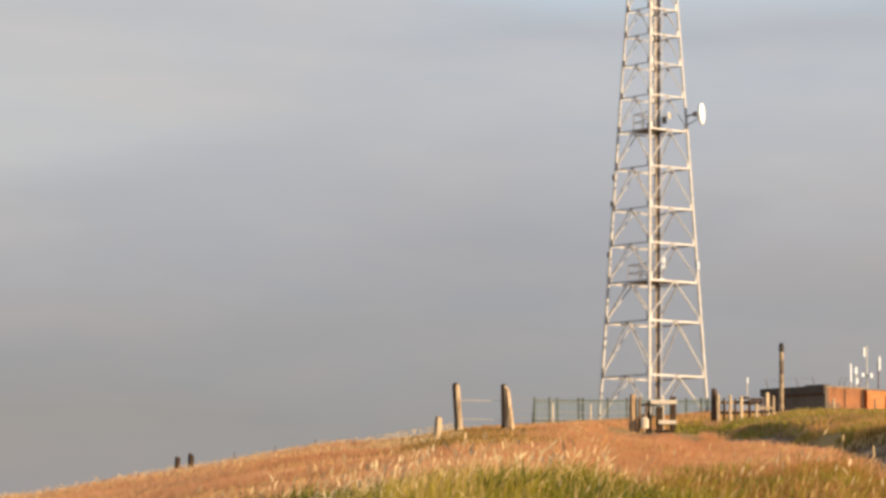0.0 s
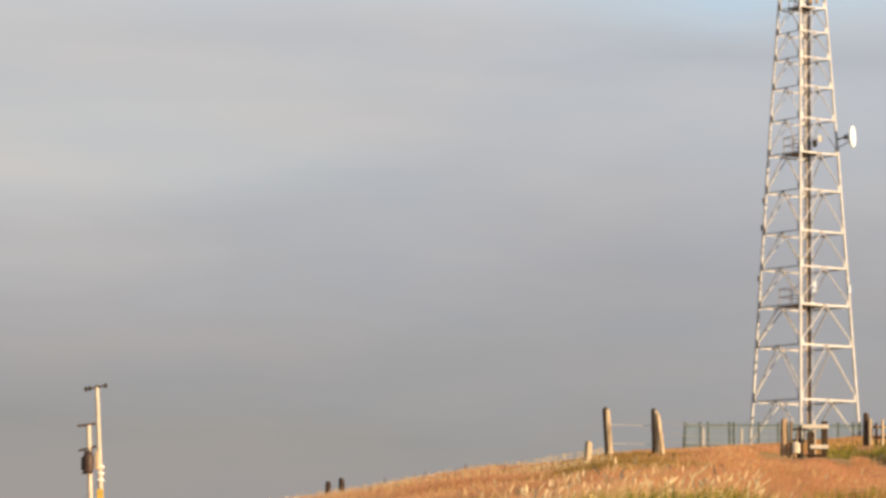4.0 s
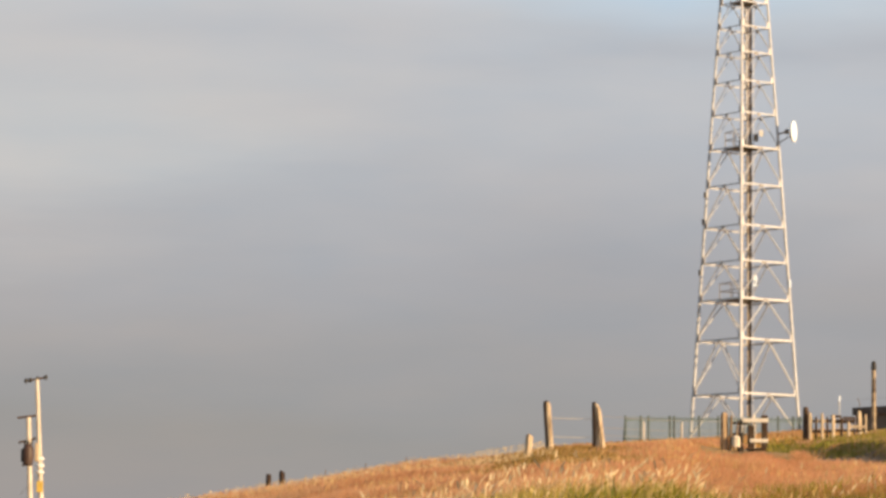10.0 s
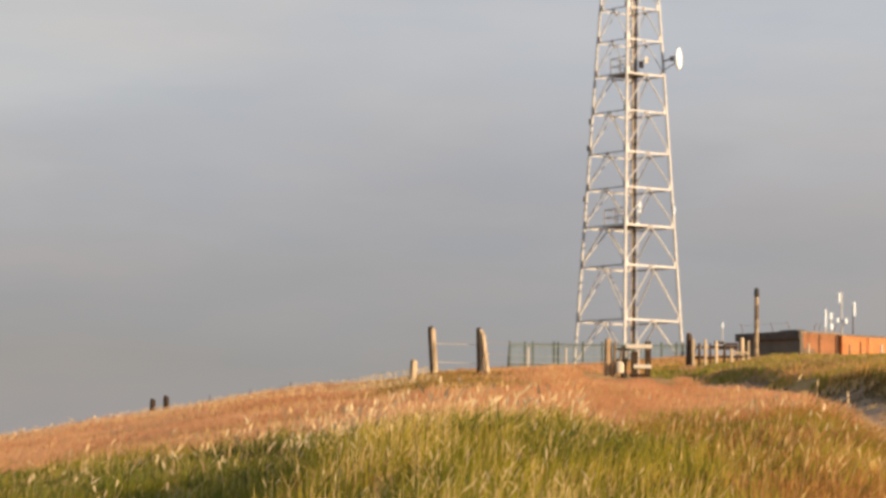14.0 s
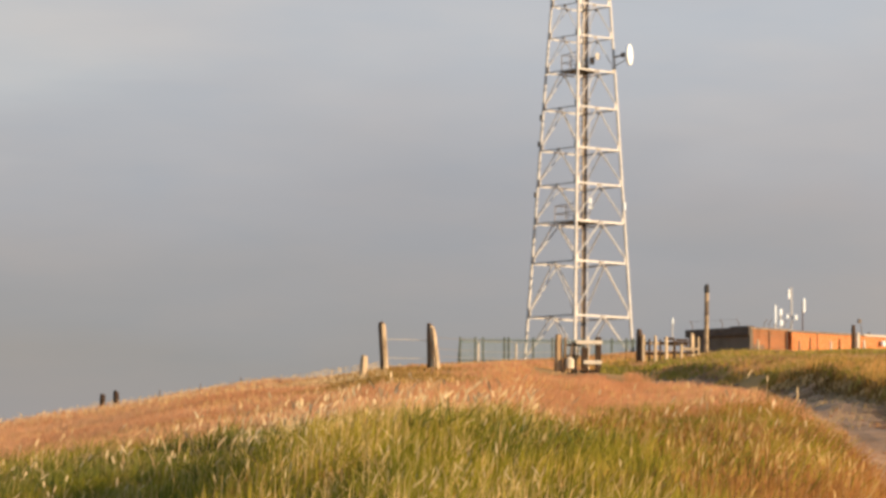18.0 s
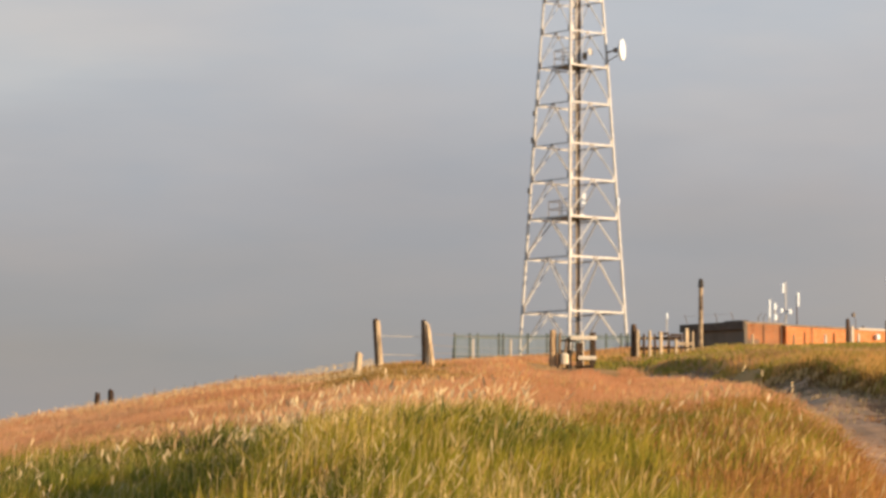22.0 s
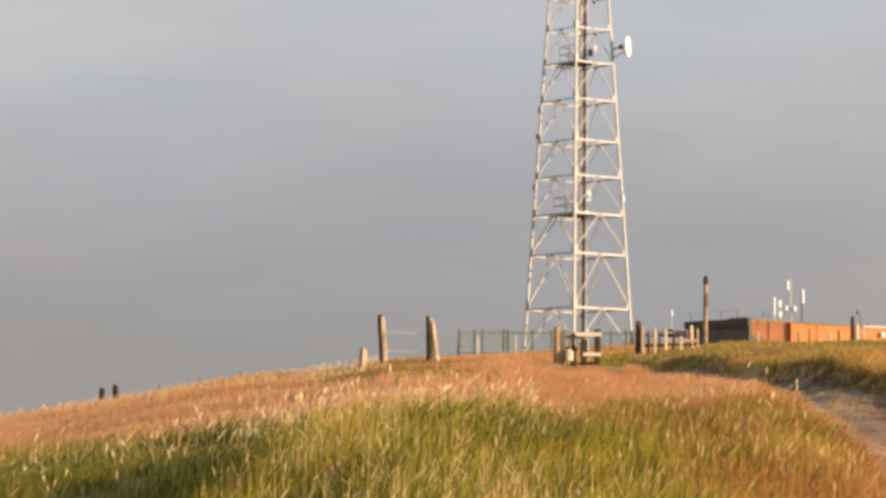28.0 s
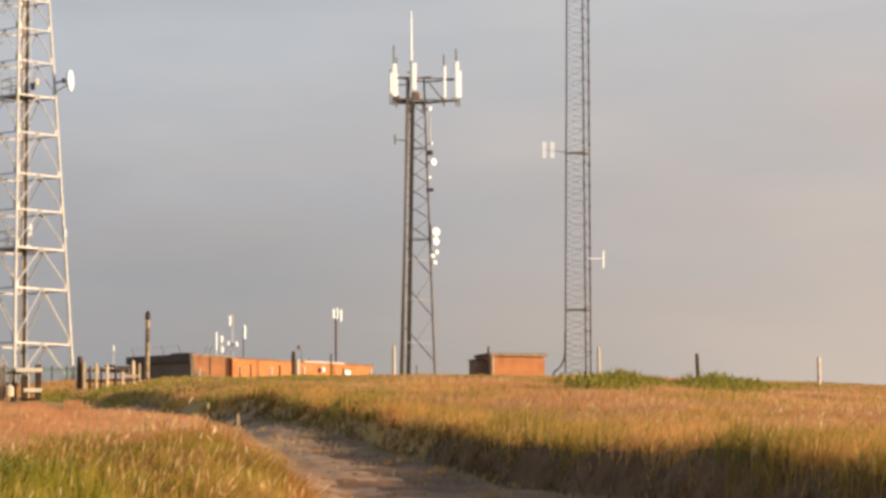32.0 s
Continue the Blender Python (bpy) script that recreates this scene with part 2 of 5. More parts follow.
def brick_material(name, base, dark, mortar):
    m = material(name, base, dark, rough=0.9, scale=1.2, bump=0.3, fine=25)
    nt = m.node_tree
    N, L = nt.nodes.new, nt.links.new
    bsdf = nt.nodes["Principled BSDF"]
    src = bsdf.inputs["Base Color"].links[0].from_socket
    co, mp = N("ShaderNodeTexCoord"), N("ShaderNodeMapping")
    mp.inputs["Rotation"].default_value = (radians(90), 0, 0)
    L(co.outputs["Object"], mp.inputs[0])
    br = N("ShaderNodeTexBrick")
    br.inputs["Scale"].default_value = 1.0
    br.inputs["Brick Width"].default_value, br.inputs["Row Height"].default_value = 0.225, 0.075
    br.inputs["Mortar Size"].default_value = 0.008
    L(mp.outputs[0], br.inputs["Vector"])
    mx = N("ShaderNodeMixRGB")
    mx.inputs[2].default_value = (*mortar, 1)
    L(br.outputs["Fac"], mx.inputs[0])
    L(src, mx.inputs[1])
    # rain streaks and soot running down the wall
    down = N("ShaderNodeMapping")
    down.inputs["Scale"].default_value = (0.9, 0.9, 0.75)
    L(co.outputs["Object"], down.inputs[0])
    run = N("ShaderNodeTexNoise")
    run.inputs["Scale"].default_value, run.inputs["Detail"].default_value = 1.0, 5
    L(down.outputs[0], run.inputs["Vector"])
    stain = N("ShaderNodeMapRange")
    stain.inputs["From Min"].default_value, stain.inputs["From Max"].default_value = 0.5, 0.72
    stain.inputs["To Max"].default_value = 0.45
    L(run.outputs["Fac"], stain.inputs["Value"])
    dirty = N("ShaderNodeMixRGB")
    dirty.inputs[2].default_value = (*[c * 0.4 for c in dark], 1)
    L(stain.outputs[0], dirty.inputs[0])
    L(mx.outputs[0], dirty.inputs[1])
    L(dirty.outputs[0], bsdf.inputs["Base Color"])
    return m


GALV = material("galvanised_steel", (0.58, 0.59, 0.60), (0.43, 0.43, 0.43), rough=0.55, metal=0.1, scale=3, bump=0.05, vary=0.07)
GALV_DARK = material("weathered_steel", (0.25, 0.22, 0.195), (0.15, 0.13, 0.115), rough=0.6, metal=0.3, scale=3, bump=0.05, vary=0.1)
RED_STEEL = material("faded_red_steel", (0.14, 0.095, 0.09), (0.085, 0.06, 0.058), rough=0.7, metal=0.2, scale=4, bump=0.05, vary=0.1)
DARK_STEEL = material("dark_red_oxide_steel", (0.085, 0.06, 0.06), (0.05, 0.038, 0.038), rough=0.7, metal=0.2, scale=4, bump=0.05, vary=0.1)
RUST = material("rusty_brown_paint", (0.20, 0.145, 0.09), (0.12, 0.08, 0.05), rough=0.8, scale=5, bump=0.2)
MAST_STEEL = material("dull_brown_steel", (0.17, 0.14, 0.115), (0.095, 0.08, 0.068), rough=0.65, metal=0.25, scale=3, bump=0.05, vary=0.15)
CABLE = material("black_cable", (0.055, 0.05, 0.045), (0.03, 0.028, 0.025), rough=0.6, scale=8, bump=0.1)
LADDER = material("tan_ladder_paint", (0.52, 0.42, 0.30), (0.34, 0.25, 0.16), rough=0.6, metal=0.1, scale=4, bump=0.05, vary=0.15)
BROWN_CABLE = material("brown_cable", (0.085, 0.058, 0.04), (0.045, 0.032, 0.024), rough=0.6, scale=8, bump=0.1)
GRATING = material("steel_grating", (0.20, 0.18, 0.16), (0.10, 0.09, 0.08), rough=0.6, metal=0.4, scale=10, bump=0.2)
WHITE = material("white_plastic", (0.84, 0.925, 1.0), (0.78, 0.86, 0.93), rough=0.45, scale=4, bump=0.02)
GREY_PAINT = material("grey_plastic", (0.52, 0.51, 0.49), (0.42, 0.41, 0.39), rough=0.5, scale=4, bump=0.02)
WOOD = material("weathered_wood", (0.33, 0.242, 0.150), (0.13, 0.090, 0.053), rough=0.9, scale=3, fine=40, bump=0.6, vary=0.18, stretch=(6, 6, 0.8))
WOOD_DARK = material("dark_old_wood", (0.115, 0.072, 0.045), (0.04, 0.027, 0.018), rough=0.9, scale=3, fine=40, bump=0.6, vary=0.2, stretch=(6, 6, 0.8))
WOOD_PALE = material("bleached_wood", (0.62, 0.503, 0.352), (0.42, 0.323, 0.211), rough=0.85, scale=3, fine=40, bump=0.4, vary=0.12, stretch=(6, 6, 0.8))
CONCRETE = material("pale_concrete", (0.58, 0.53, 0.46), (0.40, 0.36, 0.31), rough=0.9, scale=3, bump=0.4, vary=0.12)
PALE_GREEN = material("faded_green_paint", (0.22, 0.29, 0.27), (0.15, 0.21, 0.195), rough=0.6, scale=5, bump=0.05, vary=0.12)
GREEN_PAINT = material("green_fence_paint", (0.115, 0.145, 0.13), (0.08, 0.105, 0.095), rough=0.6, scale=5, bump=0.05, vary=0.15)
BRICK = brick_material("orange_brick", (0.60, 0.207, 0.064), (0.42, 0.138, 0.044), (0.44, 0.294, 0.176))
BRICK_BROWN = brick_material("brown_brick", (0.36, 0.135, 0.055), (0.17, 0.068, 0.032), (0.27, 0.19, 0.12))
BRICK_HUT = brick_material("weathered_orange_brick", (0.50, 0.185, 0.066), (0.31, 0.115, 0.043), (0.36, 0.245, 0.15))
ROOF = material("dark_felt_roof", (0.11, 0.095, 0.08), (0.06, 0.05, 0.045), rough=0.95, scale=3, bump=0.4)
GREY_BOARD = material("weathered_grey_board", (0.34, 0.27, 0.20), (0.15, 0.115, 0.085), rough=0.9, scale=4, bump=0.4)
FASCIA = material("brown_fascia_board", (0.20, 0.14, 0.10), (0.12, 0.08, 0.055), rough=0.8, scale=5, bump=0.2)
# brick darkened to hold the shade of the end wall
END_WALL = brick_material("end_shade_brick", (0.16, 0.14, 0.115), (0.10, 0.088, 0.072), (0.13, 0.115, 0.095))
DARK_TONE = material("dark_brown_tone", (0.07, 0.055, 0.045), (0.04, 0.03, 0.025), rough=0.6, scale=5, bump=0.1)
WIRE = material("fence_wire", (0.42, 0.38, 0.33), (0.30, 0.26, 0.22), rough=0.5, metal=0.6, scale=10, bump=0)
TANK = material("dark_brown_tank", (0.10, 0.058, 0.042), (0.045, 0.026, 0.02), rough=0.5, scale=3, bump=0.05)
POLE_WOOD = material("sun_bleached_pole", (0.78, 0.72, 0.62), (0.42, 0.33, 0.22), rough=0.85, scale=2, fine=30, bump=0.3, stretch=(5, 5, 0.5))
YELLOW = material("faded_yellow_plate", (0.72, 0.50, 0.10), (0.55, 0.36, 0.07), rough=0.6, scale=5, bump=0.05)
CREAM = material("cream_plastic", (0.68, 0.62, 0.50), (0.52, 0.46, 0.36), rough=0.5, scale=5, bump=0.05)
CHARRED = material("blackened_wood", (0.065, 0.042, 0.03), (0.03, 0.02, 0.015), rough=0.95, scale=3, fine=40, bump=0.6, vary=0.15, stretch=(6, 6, 0.8))
PORCELAIN = material("pale_insulator", (0.86, 0.84, 0.78), (0.75, 0.72, 0.66), rough=0.3, scale=6, bump=0)

GRASS_GREEN = grass_material("green_grass", [(0.06, 0.074, 0.008), (0.14, 0.145, 0.013), (0.25, 0.225, 0.02), (0.36, 0.295, 0.034), (0.47, 0.345, 0.07)], 0.7, 0.42, 0.26)
GRASS_DARK = grass_material("dark_green_leaves", [(0.056, 0.072, 0.015), (0.10, 0.122, 0.021), (0.175, 0.175, 0.029), (0.27, 0.215, 0.05)], 0.8, 0.25, 0.4)
GRASS_BROWN = grass_material("brown_dock", [(0.20, 0.084, 0.040), (0.33, 0.149, 0.068), (0.42, 0.214, 0.096), (0.50, 0.279, 0.120)], 0.8, 0.35)
GRASS_DRIFT = grass_material("pinkish_drift_grass", [(0.273, 0.135, 0.074), (0.441, 0.238, 0.126), (0.557, 0.324, 0.179), (0.63, 0.4, 0.231)], 0.4, 0.6, 0.18)
SCRUFF = grass_material("dead_grey_growth", [(0.151, 0.114, 0.065), (0.273, 0.21, 0.115), (0.422, 0.317, 0.181), (0.326, 0.283, 0.115)], 0.5, 0.25, 0.35)
# dead growth with the shade of the bank put into its colours
THATCH = grass_material("shade_dark_thatch", [(0.08, 0.046, 0.015), (0.145, 0.087, 0.024), (0.232, 0.147, 0.039), (0.362, 0.217, 0.067)], 0.8, 0.2)
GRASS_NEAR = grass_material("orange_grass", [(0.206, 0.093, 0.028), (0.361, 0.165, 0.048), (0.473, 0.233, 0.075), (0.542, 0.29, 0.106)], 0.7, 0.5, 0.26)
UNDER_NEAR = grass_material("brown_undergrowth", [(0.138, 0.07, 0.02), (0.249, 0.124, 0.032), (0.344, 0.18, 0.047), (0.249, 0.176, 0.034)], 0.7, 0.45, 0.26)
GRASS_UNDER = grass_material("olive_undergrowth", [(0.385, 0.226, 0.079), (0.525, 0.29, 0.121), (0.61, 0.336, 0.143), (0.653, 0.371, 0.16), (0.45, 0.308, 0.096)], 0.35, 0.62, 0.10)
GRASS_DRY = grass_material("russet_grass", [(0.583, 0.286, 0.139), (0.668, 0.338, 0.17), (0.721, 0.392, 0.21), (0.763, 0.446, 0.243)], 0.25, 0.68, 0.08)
GRASS_STRAW = grass_material("straw_grass", [(0.54, 0.372, 0.136), (0.66, 0.465, 0.2), (0.74, 0.539, 0.264)], 0.3, 0.35, 0.4)
GRASS_MIXED = grass_material("mixed_grass", [(0.189, 0.182, 0.026), (0.367, 0.272, 0.052), (0.556, 0.344, 0.089), (0.667, 0.374, 0.118), (0.734, 0.435, 0.156)], 0.28, 0.6, 0.18)
TURF_BLADES = grass_material("grazed_turf", [(0.17, 0.125, 0.03), (0.27, 0.175, 0.048), (0.36, 0.22, 0.07), (0.46, 0.27, 0.10)], 0.3, 0.4, 0.3)
SEED = grass_material("pale_seed_heads", [(0.62, 0.455, 0.25), (0.72, 0.56, 0.33), (0.8, 0.66, 0.42)], 0.5, 0.35, 0.55)
BLOND = grass_material("blond_plume_grass", [(0.56, 0.33, 0.17), (0.66, 0.42, 0.22), (0.74, 0.52, 0.29)], 0.5, 0.55, 0.3)
GRASS_OLIVE = grass_material("olive_grass", [(0.129, 0.138, 0.023), (0.239, 0.224, 0.038), (0.359, 0.298, 0.061), (0.459, 0.351, 0.091)], 0.3, 0.5, 0.22)
SHRUB = grass_material("shrub_leaves", [(0.095, 0.108, 0.017), (0.179, 0.18, 0.027), (0.284, 0.252, 0.045), (0.389, 0.312, 0.075)], 0.6, 0.4)


def ground_material():
    m = material("turf", (0.46, 0.260, 0.097), (0.32, 0.197, 0.060), rough=0.95, scale=0.25, bump=0.6, fine=4.0)
    return m


TURF = ground_material()
# earth this dark paints the shade on the steep side of the bank
SHADE_EARTH = material("bank_shade_earth", (0.17, 0.092, 0.04), (0.065, 0.036, 0.016), rough=0.95, scale=1.5, bump=0.8, fine=9.0)
# sunlit edge and shaded middle of the track, painted as pale and dark dirt
SUNLIT_EDGE = material("sunlit_track_edge", (0.54, 0.325, 0.19), (0.30, 0.175, 0.09), rough=0.95, scale=1.3, bump=0.9, fine=9.0)
DIRT = material("track_dirt", (0.30, 0.158, 0.080), (0.135, 0.069, 0.034), rough=0.95, scale=0.8, bump=0.9, fine=9.0, lo=0.38, hi=0.62)

# ---- the lie of the land ----
AZ = np.array([-0.40, -0.25, -0.19, -0.155, -0.126, -0.087, -0.055, -0.02, 0.0, 0.034, 0.06, 0.10, 0.17, 0.235, 0.284, 0.336, 0.45])
RISE = np.array([0.001, 0.0095, 0.0148, 0.0182, 0.0233, 0.0310, 0.0357, 0.0411, 0.0420, 0.0439, 0.0464, 0.0481, 0.0488, 0.0490, 0.0475, 0.0460, 0.043])



def track_x(y):
    return np.interp(y, [-30, 0, 30, 45, 60, 75, 86, 98, 107, 115, 140, 200], [7.6, 8.2, 8.5, 8.6, 9.0, 9.2, 8.8, 7.5, 6.2, 5.4, 5.2, 6.5])


def verge(y):
    """Where the grass left of the track begins."""
    return np.interp(y, [0, 27, 38, 46, 62, 76, 120], [-5.0, -4.1, -3.4, -2.85, -1.75, -1.2, -1.1])


def bank_foot(y):
    """Distance from the track's middle to the foot of the bank on its right."""
    return np.interp(y, [0, 34, 42, 50, 58, 75], [3.3, 3.3, 2.9, 2.15, 1.5, 1.0])


def step(v, a, b):
    s = np.clip((v - a) / (b - a), 0, 1)
    return s * s * (3 - 2 * s)


def wave(x, y, s, k):
    """Cheap smooth unevenness between -1 and 1."""
    return (np.sin(x / s + 1.7 * k + 0.8 * np.sin(y / s * 0.73 + k)) + np.sin(y / s * 1.13 + 2.9 * k + 0.9 * np.sin(x / s * 0.61 - k))) * 0.5


def rough(x, y, size, seed=0):
    """Smooth random unevenness from 0 to 1 with lumps of the given size."""
    u, v = np.asarray(x, float) / size, np.asarray(y, float) / size
    iu, iv = np.floor(u), np.floor(v)
    fu, fv = u - iu, v - iv
    fu, fv = fu * fu * (3 - 2 * fu), fv * fv * (3 - 2 * fv)

    def lattice(a, b):
        q = np.sin(a * 127.1 + b * 311.7 + seed * 74.7) * 43758.5453
        return q - np.floor(q)

    low = lattice(iu, iv) * (1 - fu) + lattice(iu + 1, iv) * fu
    up = lattice(iu, iv + 1) * (1 - fu) + lattice(iu + 1, iv + 1) * fu
    return low * (1 - fv) + up * fv


def mound(x, y):
    """How green and raised the hummock before the camera is, from 0 to 1."""
    a = x / np.maximum(y, 5)
    edge = np.interp(a, [-0.30, -0.145, -0.10, -0.07, -0.053, -0.006, 0.02, 0.04, 0.06, 0.072, 0.083, 0.12], [50, 48.8, 45.6, 44.8, 43.1, 39.9, 35.5, 30.5, 27, 24.5, 21, 12])
    edge = edge + 4.5 * (rough(x, y, 2.2, 2) - 0.5) + 2.5 * (rough(x, y, 0.7, 3) - 0.5)
    return step(edge - y, -1.5, 2.2)


def height(x, y):
    x, y = np.asarray(x, float), np.asarray(y, float)
    far = np.hypot(x, y)
    a = x / np.maximum(y, 14)
    s = np.interp(a, AZ, RISE)
    r0 = np.interp(a, [-0.02, 0.02, 0.04, 0.07, 0.09], [92, 108, 150, 150, 127])
    rc = np.interp(a, [-0.3, -0.025, 0.0, 0.05, 0.08, 0.4], [90, 94, 205, 205, 127, 127])
    z = np.where(y < r0, (s + 1.6 / r0) * y, 1.6 + s * y)
    z = z - 0.00014 * np.maximum(0, y - rc) * y
    z = np.where(y < 14, 0.06 * y + (z - 0.06 * y) * step(y, 0, 14), z)
    z = np.where(y < 0, 0.05 * y, z)
    # beyond the hill the land falls to a far plain
    z = np.maximum(z, -70 - 0.002 * far)
    z = np.where(far > 1200, np.minimum(z, -60), z)
    near = step(-y, -150, -90)
    z = z + near * (0.10 * wave(x, y, 2.6, 0.3) + 0.05 * wave(x, y, 0.9, 1.1))
    # hummock, sunken track and the bank beside it
    z = z + 0.24 * step(y, 16, 26) * step(-y, -41, -30) * step(x, -3.4, -1.2) * step(-x, -4.5, -1.5)
    z = z - 0.20 * step(y, 14, 20) * step(-y, -42, -32) * step(-x, 1.3, 2.6) * (0.15 + 0.85 * rough(x, y, 1.2, 41))
    z = z - 0.42 * step(a, 0.045, 0.062) * step(-a, -0.128, -0.10) * step(y, 50, 64) * step(-y, -102, -88)
    d = x - track_x(y) + 0.25 * wave(x, y, 3.0, 4.0)
    on = step(y, 2, 10) * step(-y, -122, -104)
    edge = verge(y)
    foot = bank_foot(y)
    beside = step(d, foot - 0.5, foot + 0.3) * step(-d, -9.0, -3.5)
    z = z - 0.26 * beside * step(y, 43, 53) * step(-y, -84, -66) + 0.12 * beside * step(-y, -47, -40) * step(y, 16, 28)
    deep = np.interp(y, [0, 40, 52, 62, 72, 85, 115], [0.95, 0.90, 0.82, 0.63, 0.46, 0.36, 0.28])
    z = z - deep * on * step(d, edge - 1.1, edge + 0.8) * step(-d, -foot - 0.35 - 0.4 * rough(x, y, 1.7, 43) - 0.4 * rough(x, y, 4.5, 44), -foot)
    rut = np.exp(-((np.abs(d + 0.3) - 0.75) / 0.28) ** 2) * step(d, edge, edge + 0.6) * step(-d, -foot, -foot + 0.5)
    z = z - 0.05 * on * rut
    bare = on * step(d, edge, edge + 0.8) * step(-d, -foot, -foot + 0.4)
    z = z + bare * (0.09 * (rough(x, y, 0.7, 111) - 0.5) + 0.05 * (rough(x, y, 0.35, 112) - 0.5))
    return z


def h(x, y):
    return float(height(np.array([x]), np.array([y]))[0])


# ---- mesh helpers ----
def mesh_from(name, verts, faces, mat, smooth=False):
    me = bpy.data.meshes.new(name)
    me.from_pydata(verts, [], faces)
    me.materials.append(mat)
    if smooth:
        for p in me.polygons:
            p.use_smooth = True
    me.update()
    return me


def part(name, vf, mat, parent=None, label="", smooth=False):
    ob = new(name, mesh_from(name, *vf, mat, smooth))
    if parent:
        ob.parent = parent
    if label:
        ob["label"] = label
    return ob


def thing(name, at, label, category, group="", kind="", turn=0.0):
    e = new(name)
    e.empty_display_size = 0.3
    e.matrix_world = pose(*at, 0, 0, turn)
    return tagged(e, label, category, group, kind)


def join(*lots):
    V, F = [], []
    for v, f in lots:
        n = len(V)
        V += list(v)
        F += [tuple(i + n for i in p) for p in f]
    return V, F


def rod(p, q, r, n=6, r2=None):
    """A round bar from p to q, r to r2 thick, closed at both ends."""
    p, q = Vector(p), Vector(q)
    r2 = r if r2 is None else r2
    w = (q - p).normalized()
    u = w.orthogonal().normalized()
    v = w.cross(u)
    V = []
    for c, rr in ((p, r), (q, r2)):
        for i in range(n):
            a = 2 * math.pi * i / n
            V.append(c + (u * math.cos(a) + v * math.sin(a)) * rr)
    F = [(i, (i + 1) % n, n + (i + 1) % n, n + i) for i in range(n)]
    F += [tuple(range(n - 1, -1, -1)), tuple(range(n, 2 * n))]
    return V, F


def angle_bar(p, q, s, t, out):
    """A rolled L-section bar; out: which way its upright flange faces."""
    p, q = Vector(p), Vector(q)
    w = (q - p).normalized()
    u = (Vector(out) - w * Vector(out).dot(w)).normalized()
    v = w.cross(u)
    if v.z > 0:
        v = -v
    prof = [(0, 0), (s, 0), (s, t), (t, t), (t, s), (0, s)]
    V = [c - u * a + v * b for c in (p, q) for a, b in prof]
    n = 6
    F = [(i, (i + 1) % n, n + (i + 1) % n, n + i) for i in range(n)]
    F += [tuple(range(n - 1, -1, -1)), tuple(range(n, 2 * n))]
    return V, F


def block(x0, x1, y0, y1, z0, z1, b=0.0):
    """A box with chamfered upright and top edges."""
    if b <= 0:
        V = [(x, y, z) for z in (z0, z1) for x, y in ((x0, y0), (x1, y0), (x1, y1), (x0, y1))]
        return V, [(3, 2, 1, 0), (4, 5, 6, 7), (0, 1, 5, 4), (1, 2, 6, 5), (2, 3, 7, 6), (3, 0, 4, 7)]
    ring = lambda i: [(x0 + i, y0), (x1 - i, y0), (x1, y0 + i), (x1, y1 - i), (x1 - i, y1), (x0 + i, y1), (x0, y1 - i), (x0, y0 + i)]
    V = [(x, y, z0) for x, y in ring(b)] + [(x, y, z1 - b) for x, y in ring(b)]
    V += [(min(max(x, x0 + b), x1 - b), min(max(y, y0 + b), y1 - b), z1) for x, y in ring(b)]
    n = 8
    F = [(k * n + i, k * n + (i + 1) % n, (k + 1) * n + (i + 1) % n, (k + 1) * n + i) for k in (0, 1) for i in range(n)]
    F += [tuple(range(n - 1, -1, -1)), tuple(range(2 * n, 3 * n))]
    return V, F


def slab(p, q, r, s, t):
    """A plate with the corners p, q, r, s, t thick downwards."""
    V = [Vector(c) for c in (p, q, r, s)]
    V += [c - Vector((0, 0, t)) for c in V]
    return V, [(0, 1, 2, 3), (7, 6, 5, 4), (0, 4, 5, 1), (1, 5, 6, 2), (2, 6, 7, 3), (3, 7, 4, 0)]


def slab_up(c, along, out, w, z0, z1, t):
    """An upright plate round c, w either way along it, from z0 to z1, t thick."""
    V = [Vector((c.x, c.y, c.z + z)) + along * u + out * o for o in (t, -t) for u, z in ((-w, z0), (w, z0), (w, z1), (-w, z1))]
    return V, [(0, 1, 2, 3), (7, 6, 5, 4), (0, 4, 5, 1), (1, 5, 6, 2), (2, 6, 7, 3), (3, 7, 4, 0)]


def lathe(rings, axis, origin, n=16):
    """Rings of (distance along axis, radius), closed at the ends."""
    axis = Vector(axis).normalized()
    u = axis.orthogonal().normalized()
    v = axis.cross(u)
    V, F = [], []
    for d, r in rings:
        for i in range(n):
            a = 2 * math.pi * i / n
            V.append(Vector(origin) + axis * d + (u * math.cos(a) + v * math.sin(a)) * max(r, 1e-4))
    for k in range(len(rings) - 1):
        F += [(k * n + i, k * n + (i + 1) % n, (k + 1) * n + (i + 1) % n, (k + 1) * n + i) for i in range(n)]
    F += [tuple(range(n - 1, -1, -1)), tuple(range((len(rings) - 1) * n, len(rings) * n))]
    return V, F


